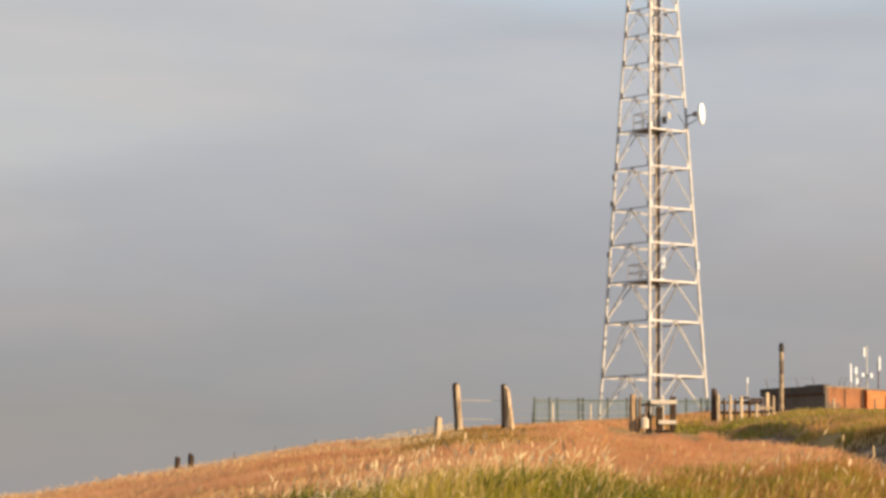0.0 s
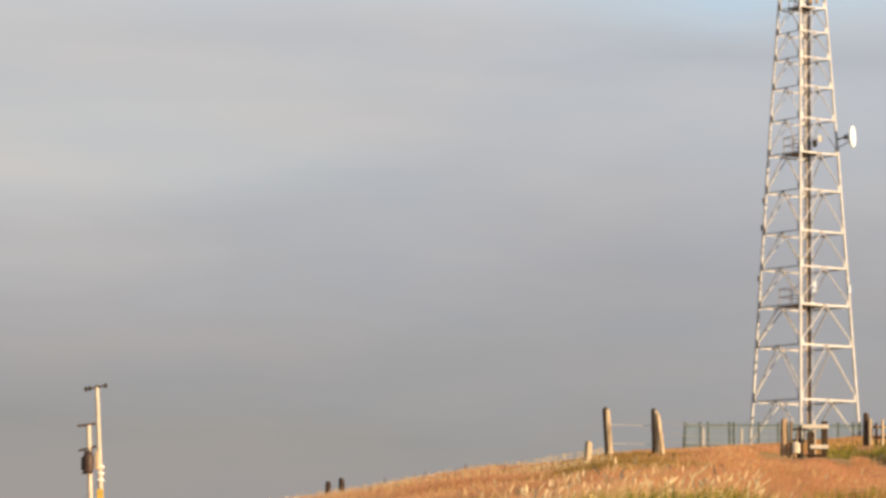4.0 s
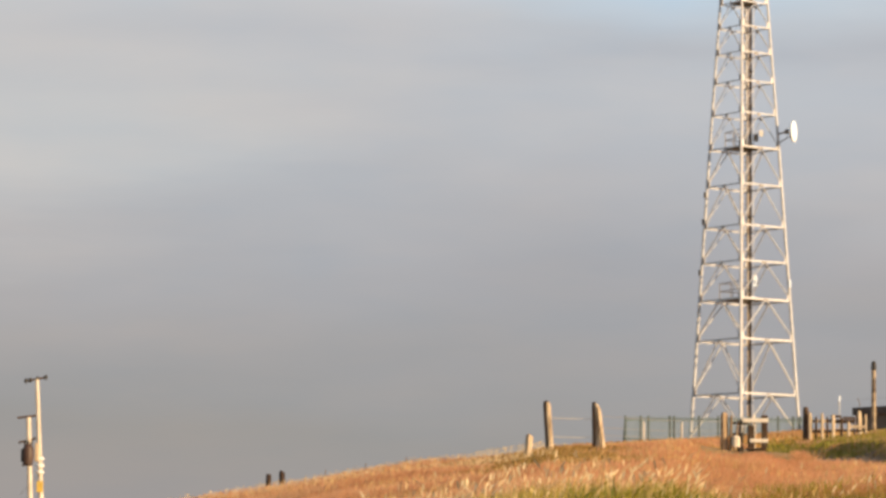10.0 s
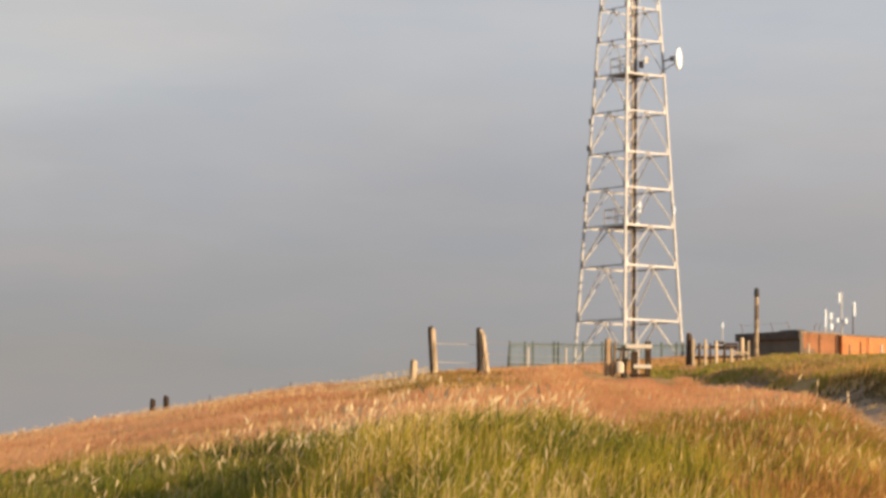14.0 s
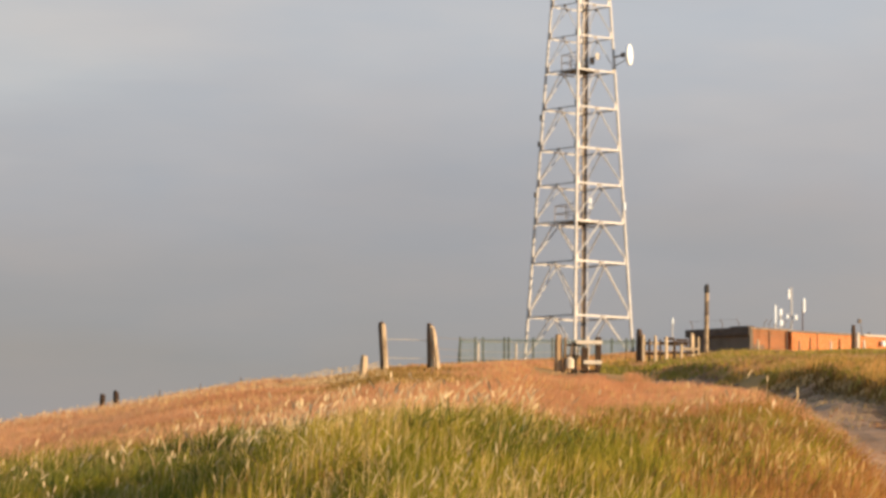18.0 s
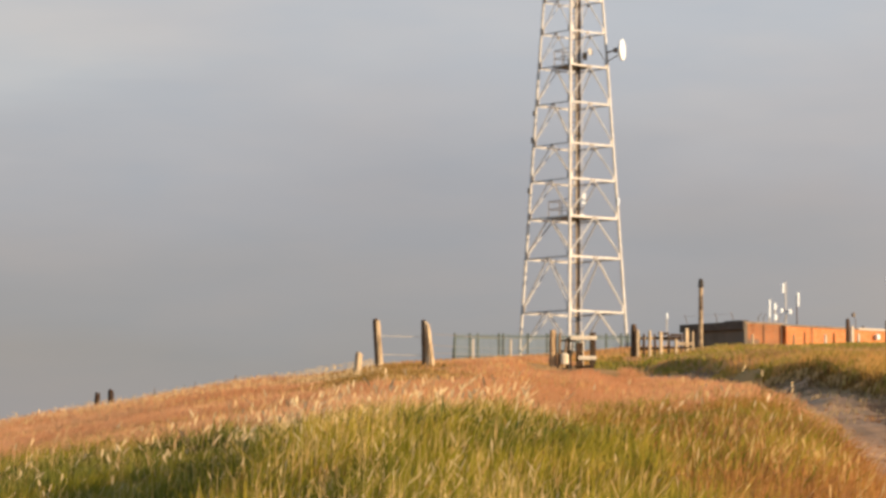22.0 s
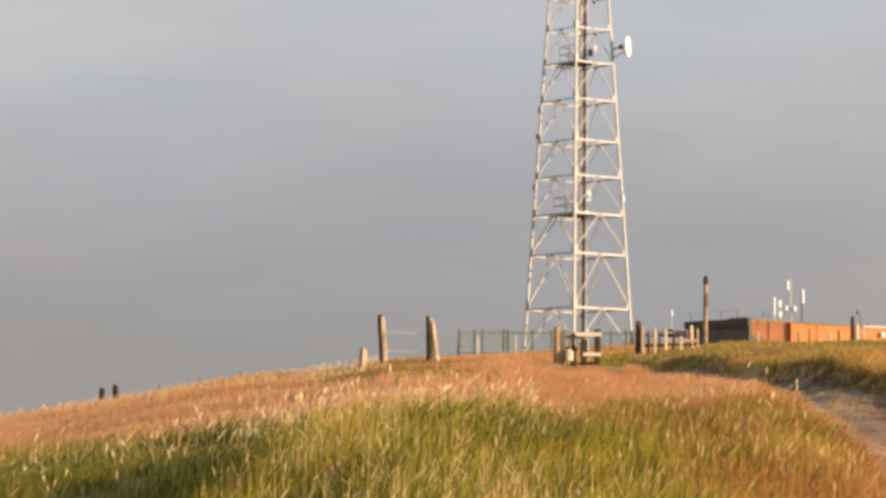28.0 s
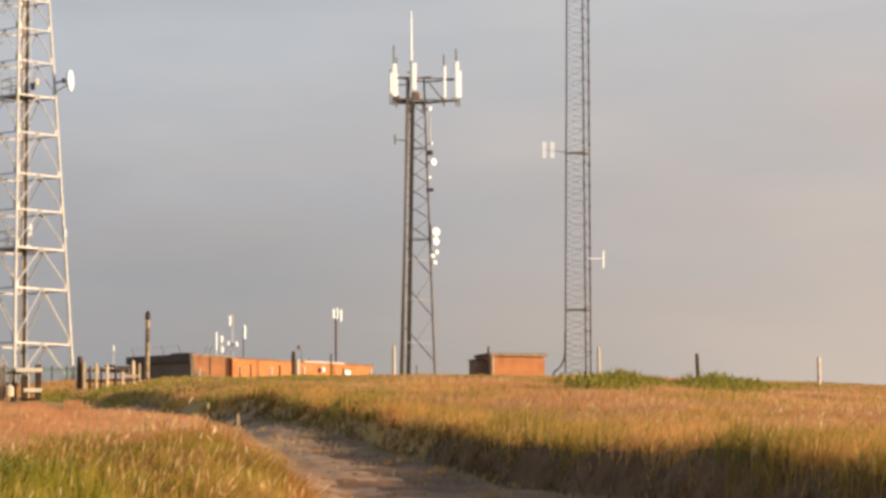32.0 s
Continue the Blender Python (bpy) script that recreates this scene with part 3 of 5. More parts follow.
def post(hgt, w, rng, lean=(0, 0), n=7, depth=0.25):
    """A rough round post, worn and tapered, its foot in the ground and its top cut aslant."""
    rings = [(-depth, 1.0), (0.0, 1.04), (hgt * 0.3, 0.98), (hgt * 0.62, 0.95), (hgt * 0.9, 0.9), (hgt, 0.7)]
    V, F = [], []
    off = [rng.uniform(0.86, 1.12) for _ in range(n)]
    for z, k in rings:
        for i in range(n):
            a = 2 * math.pi * i / n
            r = w / 2 * k * off[i] * rng.uniform(0.95, 1.05)
            V.append((r * math.cos(a) + lean[0] * z / hgt, r * math.sin(a) + lean[1] * z / hgt, z + (rng.uniform(-0.03, 0.03) if z == hgt else 0)))
    for k in range(len(rings) - 1):
        F += [(k * n + i, k * n + (i + 1) % n, (k + 1) * n + (i + 1) % n, (k + 1) * n + i) for i in range(n)]
    F += [tuple(range(n - 1, -1, -1)), tuple(range((len(rings) - 1) * n, len(rings) * n))]
    return V, F


# ---- ground: one sheet to the horizon ----
def axis_lines(lo, hi, fine, limit, grow=1.35):
    mid = list(np.arange(lo, hi + 1e-6, fine))
    up, d = [hi], fine
    while up[-1] < limit:
        d *= grow
        up.append(min(up[-1] + d, limit))
    dn, d = [lo], fine
    while dn[-1] > -limit:
        d *= grow
        dn.append(max(dn[-1] - d, -limit))
    return np.array(sorted(set(dn[1:] + mid + up[1:])))


def build_ground():
    xs = axis_lines(-22, 46, 0.4, 4200)
    xs = np.unique(np.concatenate([xs, np.arange(3.0, 13.5, 0.18)]))
    ys = np.concatenate([axis_lines(4, 130, 0.5, 4200)])
    X, Y = np.meshgrid(xs, ys)
    Z = height(X, Y)
    nx, ny = len(xs), len(ys)
    idx = np.arange(nx * ny).reshape(ny, nx)
    quads = np.stack([idx[:-1, :-1], idx[:-1, 1:], idx[1:, 1:], idx[1:, :-1]], -1).reshape(-1, 4)
    me = bpy.data.meshes.new("ground")
    me.vertices.add(nx * ny)
    me.vertices.foreach_set("co", np.stack([X, Y, Z], -1).astype(np.float32).ravel())
    me.loops.add(quads.size)
    me.loops.foreach_set("vertex_index", quads.astype(np.int32).ravel())
    me.polygons.add(len(quads))
    me.polygons.foreach_set("loop_start", np.arange(0, quads.size, 4, dtype=np.int32))
    cx, cy = (X[:-1, :-1] + X[1:, 1:]) / 2, (Y[:-1, :-1] + Y[1:, 1:]) / 2
    d = cx - track_x(cy) + 0.25 * wave(cx, cy, 3.0, 4.0)
    ragged = 1.3 * (rough(cx, cy, 1.4, 101) - 0.5) + 0.8 * (rough(cx, cy, 0.5, 102) - 0.5)
    dirt = ((d < bank_foot(cy) + 0.2) & (d > verge(cy) + 0.4 + ragged) & (cy < 106) & (cy > -40)).astype(np.int32).ravel()
    # strip along the bank that takes the painted shade
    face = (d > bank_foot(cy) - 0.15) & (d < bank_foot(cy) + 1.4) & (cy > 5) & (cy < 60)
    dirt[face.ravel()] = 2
    # ragged strip beside the verge that gets the painted sunlit colour
    worn = (dirt == 1) & (d < verge(cy) + 1.9 + 1.4 * (rough(cx, cy, 1.1, 113) - 0.5) + 0.8 * (rough(cx, cy, 0.4, 114) - 0.5)).ravel()
    dirt[worn] = 3
    me.materials.append(TURF)
    me.materials.append(DIRT)
    me.materials.append(SHADE_EARTH)
    me.materials.append(SUNLIT_EDGE)
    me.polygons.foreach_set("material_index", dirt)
    me.polygons.foreach_set("use_smooth", np.ones(len(quads), bool))
    me.update(calc_edges=True)
    return tagged(new("ground", me), "grassy hillside with a sunken dirt track", "ground", kind="structure")


build_ground()


# ---- grass: uncountable, one object a kind ----
def blades(name, x, y, tall, wide, mat, label, rng, levels=((-0.08, 1.0), (0.55, 0.9), (1.0, 0.0)), bend=0.35, base_z=None, spin=0.75):
    """Curved tapering blades at x, y; levels: share of the height and of the width from foot to tip."""
    n = len(x)
    z = height(x, y) if base_z is None else base_z
    turn = rng.normal(0.52, spin, n)
    lean_dir = rng.normal(0.2, 1.3, n)
    lean = np.abs(rng.normal(0, bend, n)) * tall
    ux, uy = np.cos(turn) * wide / 2, np.sin(turn) * wide / 2
    cols = []
    for f, k in levels:
        cx = x + np.cos(lean_dir) * lean * max(f, 0) ** 2
        cy = y + np.sin(lean_dir) * lean * max(f, 0) ** 2
        cz = z + tall * f * (1 - 0.25 * bend * max(f, 0))
        if k > 0:
            cols.append(np.stack([cx - ux * k, cy - uy * k, cz], -1))
            cols.append(np.stack([cx + ux * k, cy + uy * k, cz], -1))
        else:
            cols.append(np.stack([cx, cy, cz], -1))
    per = len(cols)
    V = np.stack(cols, 1).reshape(-1, 3)
    tris = []
    for k in range(len(levels) - 2):
        tris += [(2 * k, 2 * k + 1, 2 * k + 3), (2 * k, 2 * k + 3, 2 * k + 2)]
    k = len(levels) - 2
    tris.append((2 * k, 2 * k + 1, 2 * k + 2))
    T = (np.array(tris)[None] + (np.arange(n) * per)[:, None, None]).reshape(-1, 3)
    me = bpy.data.meshes.new(name)
    me.vertices.add(len(V))
    me.vertices.foreach_set("co", V.astype(np.float32).ravel())
    me.loops.add(T.size)
    me.loops.foreach_set("vertex_index", T.astype(np.int32).ravel())
    me.polygons.add(len(T))
    me.polygons.foreach_set("loop_start", np.arange(0, T.size, 3, dtype=np.int32))
    me.materials.append(mat)
    me.update(calc_edges=True)
    return tagged(new(name, me), label, "grass", kind="stuff")


def scatter(rng, y0, y1, density, a0=-0.185, a1=0.345):
    """Random places in a wedge of the hillside, thinner with distance."""
    area = 0.5 * (a1 - a0) * (y1 * y1 - y0 * y0)
    n = int(area * density)
    y = np.sqrt(rng.uniform(y0 * y0, y1 * y1, n))
    return rng.uniform(a0, a1, n) * y, y


def off_track(x, y):
    d = x - track_x(y) + 0.25 * wave(x, y, 3.0, 4.0)
    w = 0.9 * rough(x, y, 0.5, 5) + 1.2 * (rough(x, y, 1.7, 103) - 0.4)
    return (d > bank_foot(y) + w) | (d < verge(y) + 0.2 - w) | (y > 97 + 8 * rough(x, y, 0.8, 6))


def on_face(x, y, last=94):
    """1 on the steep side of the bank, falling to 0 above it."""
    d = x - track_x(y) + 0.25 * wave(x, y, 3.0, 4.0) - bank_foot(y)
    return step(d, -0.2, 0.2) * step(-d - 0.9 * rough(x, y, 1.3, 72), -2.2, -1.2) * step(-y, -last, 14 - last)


def build_grass():
    rng = np.random.default_rng(7)
    stalk = ((-0.05, 0.30), (0.74, 0.25), (0.88, 1.0), (1.0, 0.0))
    plume = ((-0.02, 0.08), (0.80, 0.07), (0.88, 1.0), (0.95, 0.8), (1.0, 0.0))

    def keep(x, y, p):
        k = (rng.uniform(0, 1, len(x)) < p * (1 - 0.75 * on_face(x, y, 64) * step(rough(x, y, 0.9, 71), 0.15, 0.55))) & off_track(x, y)
        return x[k], y[k]

    def tuft(x, y):
        return 0.5 * rough(x, y, 0.45, 11) + 0.3 * rough(x, y, 1.4, 12) + 0.2 * rough(x, y, 0.2, 13)

    # green hummock: tussocks with hollows between them
    x, y = scatter(rng, 13, 50, 450, -0.17, 0.14)
    x, y = keep(x, y, mound(x, y) * (0.35 + 0.65 * step(rough(x, y, 0.6, 17), 0.15, 0.5)) * (1 - 0.6 * step(-x / y, 0.04, 0.08) * step(y, 35, 40)))
    tall = rng.uniform(0.5, 1.0, len(x)) * (0.08 + 0.56 * step(tuft(x, y), 0.2, 0.8))
    blades("green_grass", x, y, tall, rng.uniform(0.007, 0.015, len(x)), GRASS_GREEN, "lush green meadow grass on a hummock", rng, bend=0.42)
    x, y = scatter(rng, 13, 46, 80, -0.17, 0.14)
    x, y = keep(x, y, mound(x, y) * (0.3 + 0.7 * step(x / y, -0.07, -0.03) * step(-x / y, -0.05, -0.02)) * step(rough(x, y, 1.3, 19), 0.25, 0.7))
    blades("straw_grass", x, y, rng.uniform(0.25, 0.6, len(x)), rng.uniform(0.006, 0.012, len(x)), GRASS_STRAW, "bleached straw blades among green grass", rng, bend=0.5)
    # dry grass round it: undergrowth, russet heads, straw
    # nearest band gets darker, more orange blades; the bands beyond paler, pinker ones
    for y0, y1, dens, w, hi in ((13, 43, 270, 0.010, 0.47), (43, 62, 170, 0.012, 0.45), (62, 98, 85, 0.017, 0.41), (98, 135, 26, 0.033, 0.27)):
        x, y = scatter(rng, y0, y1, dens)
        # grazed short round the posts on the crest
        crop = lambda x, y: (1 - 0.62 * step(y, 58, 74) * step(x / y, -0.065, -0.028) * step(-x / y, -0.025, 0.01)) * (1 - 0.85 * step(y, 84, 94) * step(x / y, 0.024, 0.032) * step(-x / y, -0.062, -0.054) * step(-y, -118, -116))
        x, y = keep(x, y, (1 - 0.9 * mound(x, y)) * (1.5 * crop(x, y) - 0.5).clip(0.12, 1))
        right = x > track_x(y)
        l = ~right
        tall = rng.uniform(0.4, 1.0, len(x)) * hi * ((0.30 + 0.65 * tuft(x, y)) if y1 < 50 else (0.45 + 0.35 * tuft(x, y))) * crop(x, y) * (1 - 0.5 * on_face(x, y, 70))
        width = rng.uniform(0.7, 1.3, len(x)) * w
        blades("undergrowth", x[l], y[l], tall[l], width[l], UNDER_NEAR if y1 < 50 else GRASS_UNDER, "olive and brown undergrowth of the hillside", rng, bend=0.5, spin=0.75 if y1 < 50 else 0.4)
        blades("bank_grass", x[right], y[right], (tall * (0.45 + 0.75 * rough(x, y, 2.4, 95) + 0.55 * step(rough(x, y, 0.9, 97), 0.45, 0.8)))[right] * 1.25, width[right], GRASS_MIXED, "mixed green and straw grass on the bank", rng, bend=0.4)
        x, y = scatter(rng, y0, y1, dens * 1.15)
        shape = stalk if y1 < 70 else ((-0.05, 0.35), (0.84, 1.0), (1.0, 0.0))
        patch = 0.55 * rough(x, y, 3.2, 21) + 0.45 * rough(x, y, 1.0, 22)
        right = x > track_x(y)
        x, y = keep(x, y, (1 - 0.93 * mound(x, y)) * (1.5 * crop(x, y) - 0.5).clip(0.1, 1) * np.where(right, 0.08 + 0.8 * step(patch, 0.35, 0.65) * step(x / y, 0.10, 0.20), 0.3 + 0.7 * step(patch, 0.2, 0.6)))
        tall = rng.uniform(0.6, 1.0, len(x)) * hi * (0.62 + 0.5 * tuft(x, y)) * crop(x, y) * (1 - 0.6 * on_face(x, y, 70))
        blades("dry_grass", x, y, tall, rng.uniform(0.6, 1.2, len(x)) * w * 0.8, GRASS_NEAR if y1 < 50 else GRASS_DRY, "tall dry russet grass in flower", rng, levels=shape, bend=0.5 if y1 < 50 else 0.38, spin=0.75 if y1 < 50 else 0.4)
        x, y = scatter(rng, y0, y1, dens * 0.10)
        x, y = keep(x, y, (1 - 0.7 * mound(x, y)) * step(rough(x, y, 2.0, 25), 0.4, 0.8))
        blades("straw_grass", x, y, rng.uniform(0.7, 1.15, len(x)) * hi * crop(x, y), rng.uniform(0.7, 1.2, len(x)) * w, GRASS_STRAW, "tall bleached straw stalks on the hillside", rng, levels=stalk, bend=0.35)
    x, y = scatter(rng, 30, 128, 95, 0.05, 0.345)
    side = x - track_x(y)
    a = x / y
    want = np.where(side > 0, np.maximum(1.5 * step(a, 0.057, 0.08) * step(-a, -0.19, -0.13) * step(y, 52, 74), 0.7 * step(rough(x, y * 0.5, 3.0, 51), 0.55, 0.75)), 0.0)
    x, y = keep(x, y, want * step(rough(x, y, 1.4, 52), 0.2, 0.6))
    blades("bank_green_grass", x, y, rng.uniform(0.18, 0.44, len(x)) * (0.6 + 0.6 * rough(x, y, 1.2, 96)) * np.interp(y, [80, 100], [1, 0.65]), rng.uniform(0.6, 1.3, len(x)) * 0.0003 * y + 0.004, GRASS_OLIVE, "green grass growing through the dry bank", rng, bend=0.45)
    x, y = scatter(rng, 18, 48, 210, 0.04, 0.13)
    x, y = keep(x, y, step(rough(x, y, 1.3, 53), 0.5, 0.72) * (x < track_x(y)))
    blades("verge_green_grass", x, y, rng.uniform(0.2, 0.5, len(x)), rng.uniform(0.008, 0.016, len(x)), GRASS_GREEN, "green tufts on the verge of the track", rng, bend=0.45)
    x, y = scatter(rng, 54, 96, 100, -0.075, 0.02)
    x, y = keep(x, y, (0.4 + 0.6 * step(rough(x, y, 2.5, 55), 0.15, 0.5)) * step(y, 54, 68) * step(x / y, -0.074, -0.045) * step(-x / y, -0.018, 0.006))
    blades("crest_turf", x, y, rng.uniform(0.07, 0.17, len(x)), rng.uniform(0.015, 0.03, len(x)), TURF_BLADES, "short grazed turf round the posts on the crest", rng, bend=0.4)
    x, y = scatter(rng, 135, 215, 8, -0.05, 0.34)
    blades("far_grass", x, y, rng.uniform(0.2, 0.4, len(x)), rng.uniform(0.04, 0.07, len(x)), GRASS_UNDER, "far dry grass on the hilltop", rng)
    # dark leafy growth along the lower edge of the hummock, dead stems over it
    x, y = scatter(rng, 27, 50, 330, -0.17, 0.10)
    a = x / y
    belt = step(y, 35.5, 40) * step(-y, -49, -46) * step(-a, 0.02, 0.055)
    x, y = keep(x, y, mound(x, y) * np.clip(0.9 * belt * step(rough(x, y, 1.1, 81), 0.2, 0.52) + 0.6 * step(rough(x, y, 1.2, 82), 0.54, 0.8) * step(-y, -40, -36), 0, 1))
    blades("dark_green_growth", x, y, rng.uniform(0.22, 0.50, len(x)) * (0.5 + rough(x, y, 0.8, 83)), rng.uniform(0.014, 0.034, len(x)), GRASS_DARK, "dark leafy green growth in the hollow", rng, bend=0.7)
    x, y = scatter(rng, 22, 43, 8, -0.16, 0.03)
    x, y = keep(x, y, mound(x, y) * step(rough(x, y, 1.0, 84), 0.5, 0.8))
    blades("dead_stems", x, y, rng.uniform(0.35, 0.65, len(x)), rng.uniform(0.010, 0.020, len(x)), GRASS_STRAW, "dead pale stems bent over the grass", rng, bend=0.9)
    # brown and green clumps on the verge
    for name, mat, label, spots in (
            ("brown_weeds", GRASS_BROWN, "dried reddish-brown weeds on the verge", ((3.1, 37.0, 0.5, 1.5), (2.75, 28.5, 0.25, 1.6), (3.5, 30.5, 0.25, 1.2), (2.4, 33.0, 0.25, 1.0))),
            ("verge_tufts", GRASS_GREEN, "fresh green tufts beside the track", ((3.95, 37.0, 0.25, 1.6), (2.9, 27.0, 0.3, 1.5), (2.3, 30.0, 0.3, 1.6), (3.4, 31.0, 0.22, 1.4)))):
        px = np.concatenate([rng.normal(cx, sx, 1700) for cx, cy, sx, sy in spots])
        py = np.concatenate([rng.normal(cy, sy, 1700) for cx, cy, sx, sy in spots])
        px, py = keep(px, py, 0.25 + 0.75 * step(rough(px, py, 0.5, 85), 0.3, 0.7))
        blades(name, px, py, rng.uniform(0.2, 0.5, len(px)), rng.uniform(0.008, 0.018, len(px)), mat, label, rng, bend=0.45)
    # russet and brown drifts across the bank
    x, y = scatter(rng, 30, 125, 80, 0.06, 0.345)
    k = x > track_x(y) + bank_foot(y)
    x, y = x[k], y[k]
    u, v = x, y * 0.45
    x, y = keep(x, y, step(rough(u, v, 2.6, 91), 0.42, 0.64) * (0.3 + 0.7 * step(rough(x, y, 0.8, 92), 0.3, 0.7)))
    blades("russet_drifts", x, y, rng.uniform(0.2, 0.42, len(x)) * np.interp(y, [80, 100], [1, 0.65]), rng.uniform(0.7, 1.3, len(x)) * 0.00022 * y + 0.003, GRASS_DRIFT, "russet brown drifts in the bank grass", rng, bend=0.4)
    # matted dead growth over the face of the bank, coloured dark for its shade
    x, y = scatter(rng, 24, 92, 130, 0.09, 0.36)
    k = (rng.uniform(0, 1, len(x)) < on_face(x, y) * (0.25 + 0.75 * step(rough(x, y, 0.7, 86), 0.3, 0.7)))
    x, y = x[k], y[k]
    blades("bank_thatch", x, y, rng.uniform(0.08, 0.34, len(x)), rng.uniform(0.010, 0.024, len(x)) * np.interp(y, [24, 50, 92], [1, 1, 1.7]), THATCH, "matted dead growth coloured dark for the shade of the bank", rng, bend=0.8)
    # long grass along the lip of the bank
    x, y = scatter(rng, 26, 92, 110, 0.08, 0.36)
    over = x - track_x(y) + 0.25 * wave(x, y, 3.0, 4.0) - bank_foot(y)
    k = rng.uniform(0, 1, len(x)) < step(over, 0.3, 0.9) * step(-over, -2.6, -1.5) * (0.25 + 0.75 * step(rough(x, y, 1.1, 104), 0.25, 0.6))
    x, y = x[k], y[k]
    blades("lip_grass", x, y, rng.uniform(0.3, 0.62, len(x)) * (0.55 + 0.7 * rough(x, y, 1.6, 105)) * np.interp(y, [40, 60, 75], [1.4, 1.35, 1.0]), rng.uniform(0.6, 1.3, len(x)) * 0.0002 * y + 0.004, GRASS_MIXED, "long mixed grass hanging over the lip of the bank", rng, bend=0.55)
    x, y = scatter(rng, 24, 43, 130, 0.17, 0.36)
    over = x - track_x(y) + 0.25 * wave(x, y, 3.0, 4.0) - bank_foot(y)
    k = rng.uniform(0, 1, len(x)) < step(over, 0.1, 0.7) * step(-over, -3.2, -1.5) * step(rough(x, y, 0.8, 107), 0.3, 0.6)
    x, y = x[k], y[k]
    blades("bank_face_grass", x, y, rng.uniform(0.35, 0.75, len(x)), rng.uniform(0.008, 0.016, len(x)), GRASS_MIXED, "long dry grass leaning over the near face of the bank", rng, bend=0.5)
    # dead matted growth over the shaded side and the far end of the track
    x, y = scatter(rng, 30, 104, 60, 0.03, 0.30)
    over = x - track_x(y) + 0.25 * wave(x, y, 3.0, 4.0)
    near_bank = step(over - bank_foot(y), -2.2, -0.2)
    far_end = 0.35 * step(y, 54, 70)
    k = (over > verge(y)) & (over < bank_foot(y) + 0.2) & (rng.uniform(0, 1, len(x)) < np.maximum(0.8 * near_bank, far_end) * step(rough(x, y, 0.9, 106), 0.2, 0.6))
    x, y = x[k], y[k]
    blades("track_scruff", x, y, rng.uniform(0.06, 0.22, len(x)), rng.uniform(0.6, 1.3, len(x)) * 0.00022 * y + 0.004, SCRUFF, "dead grey-brown matted growth on the edge of the track", rng, bend=0.9)
    # feathery rim along the brow
    x, y = scatter(rng, 80, 97, 26, -0.185, -0.02)
    x, y = keep(x, y, 0.3 + 0.7 * step(rough(x, y, 1.6, 87), 0.3, 0.7))
    blades("brow_plumes", x, y, rng.uniform(0.26, 0.40, len(x)), rng.uniform(0.012, 0.024, len(x)), SEED, "pale feathery grass along the brow", rng, levels=plume, bend=0.5)
    px = np.concatenate([rng.normal(cx, 0.6, 26) for cx in (-13.6, -12.8, -12.0, -14.6, -15.6, -11.0)])
    py = rng.normal(85, 1.5, len(px))
    blades("pale_plumes", px, py, rng.uniform(0.30, 0.56, len(px)), rng.uniform(0.02, 0.04, len(px)), SEED, "tall pale plumes standing on the brow", rng, levels=plume, bend=0.4)
    # pale flower heads over the hummock and its rim
    x, y = scatter(rng, 15, 47, 34.0, -0.16, 0.12)
    rim = step(y, 31, 36) * step(-y, -48, -43) * step(x / y, -0.075, -0.04) * step(-x / y, -0.036, -0.012)
    low = step(y, 33, 36) * step(-y, -43, -40) * step(-x / y, 0.07, 0.10)
    x, y = keep(x, y, np.clip(0.03 + 0.30 * mound(x, y) * step(rough(x, y, 1.0, 31), 0.42, 0.75) * step(x / y, -0.10, -0.05) * step(-x / y, -0.055, -0.02) + 0.42 * rim * step(rough(x, y, 0.7, 32), 0.42, 0.72) + 0.09 * low * step(rough(x, y, 0.6, 34), 0.35, 0.7), 0, 1))
    blades("seed_heads", x, y, rng.uniform(0.34, 0.70, len(x)) * np.interp(y, [25, 36], [1.0, 1.2]), rng.uniform(0.011, 0.024, len(x)) * np.interp(y, [15, 25, 36], [0.4, 0.5, 1.5]), SEED, "pale feathery seed heads on thin stems", rng, levels=plume, bend=0.4)
    x, y = scatter(rng, 36, 58, 7.0, -0.165, 0.03)
    x, y = keep(x, y, (1 - 0.6 * mound(x, y)) * step(-y, -58, -44) * step(x / y, -0.13, -0.06) * step(rough(x, y, 0.9, 35), 0.5, 0.75))
    blades("blond_plumes", x, y, rng.uniform(0.45, 0.75, len(x)), rng.uniform(0.016, 0.034, len(x)), BLOND, "soft blond plumes of tall grass before the hillside", rng, levels=((-0.02, 0.15), (0.6, 0.15), (0.82, 1.0), (1.0, 0.0)), bend=0.32)
    x, y = scatter(rng, 22, 62, 5.0, 0.20, 0.345)
    x, y = keep(x, y, step(rough(x, y, 2.0, 33), 0.45, 0.8))
    blades("bank_seed_heads", x, y, rng.uniform(0.45, 0.8, len(x)), rng.uniform(0.010, 0.022, len(x)), SEED, "pale seed heads among the bank grass", rng, levels=plume, bend=0.4)


build_grass()


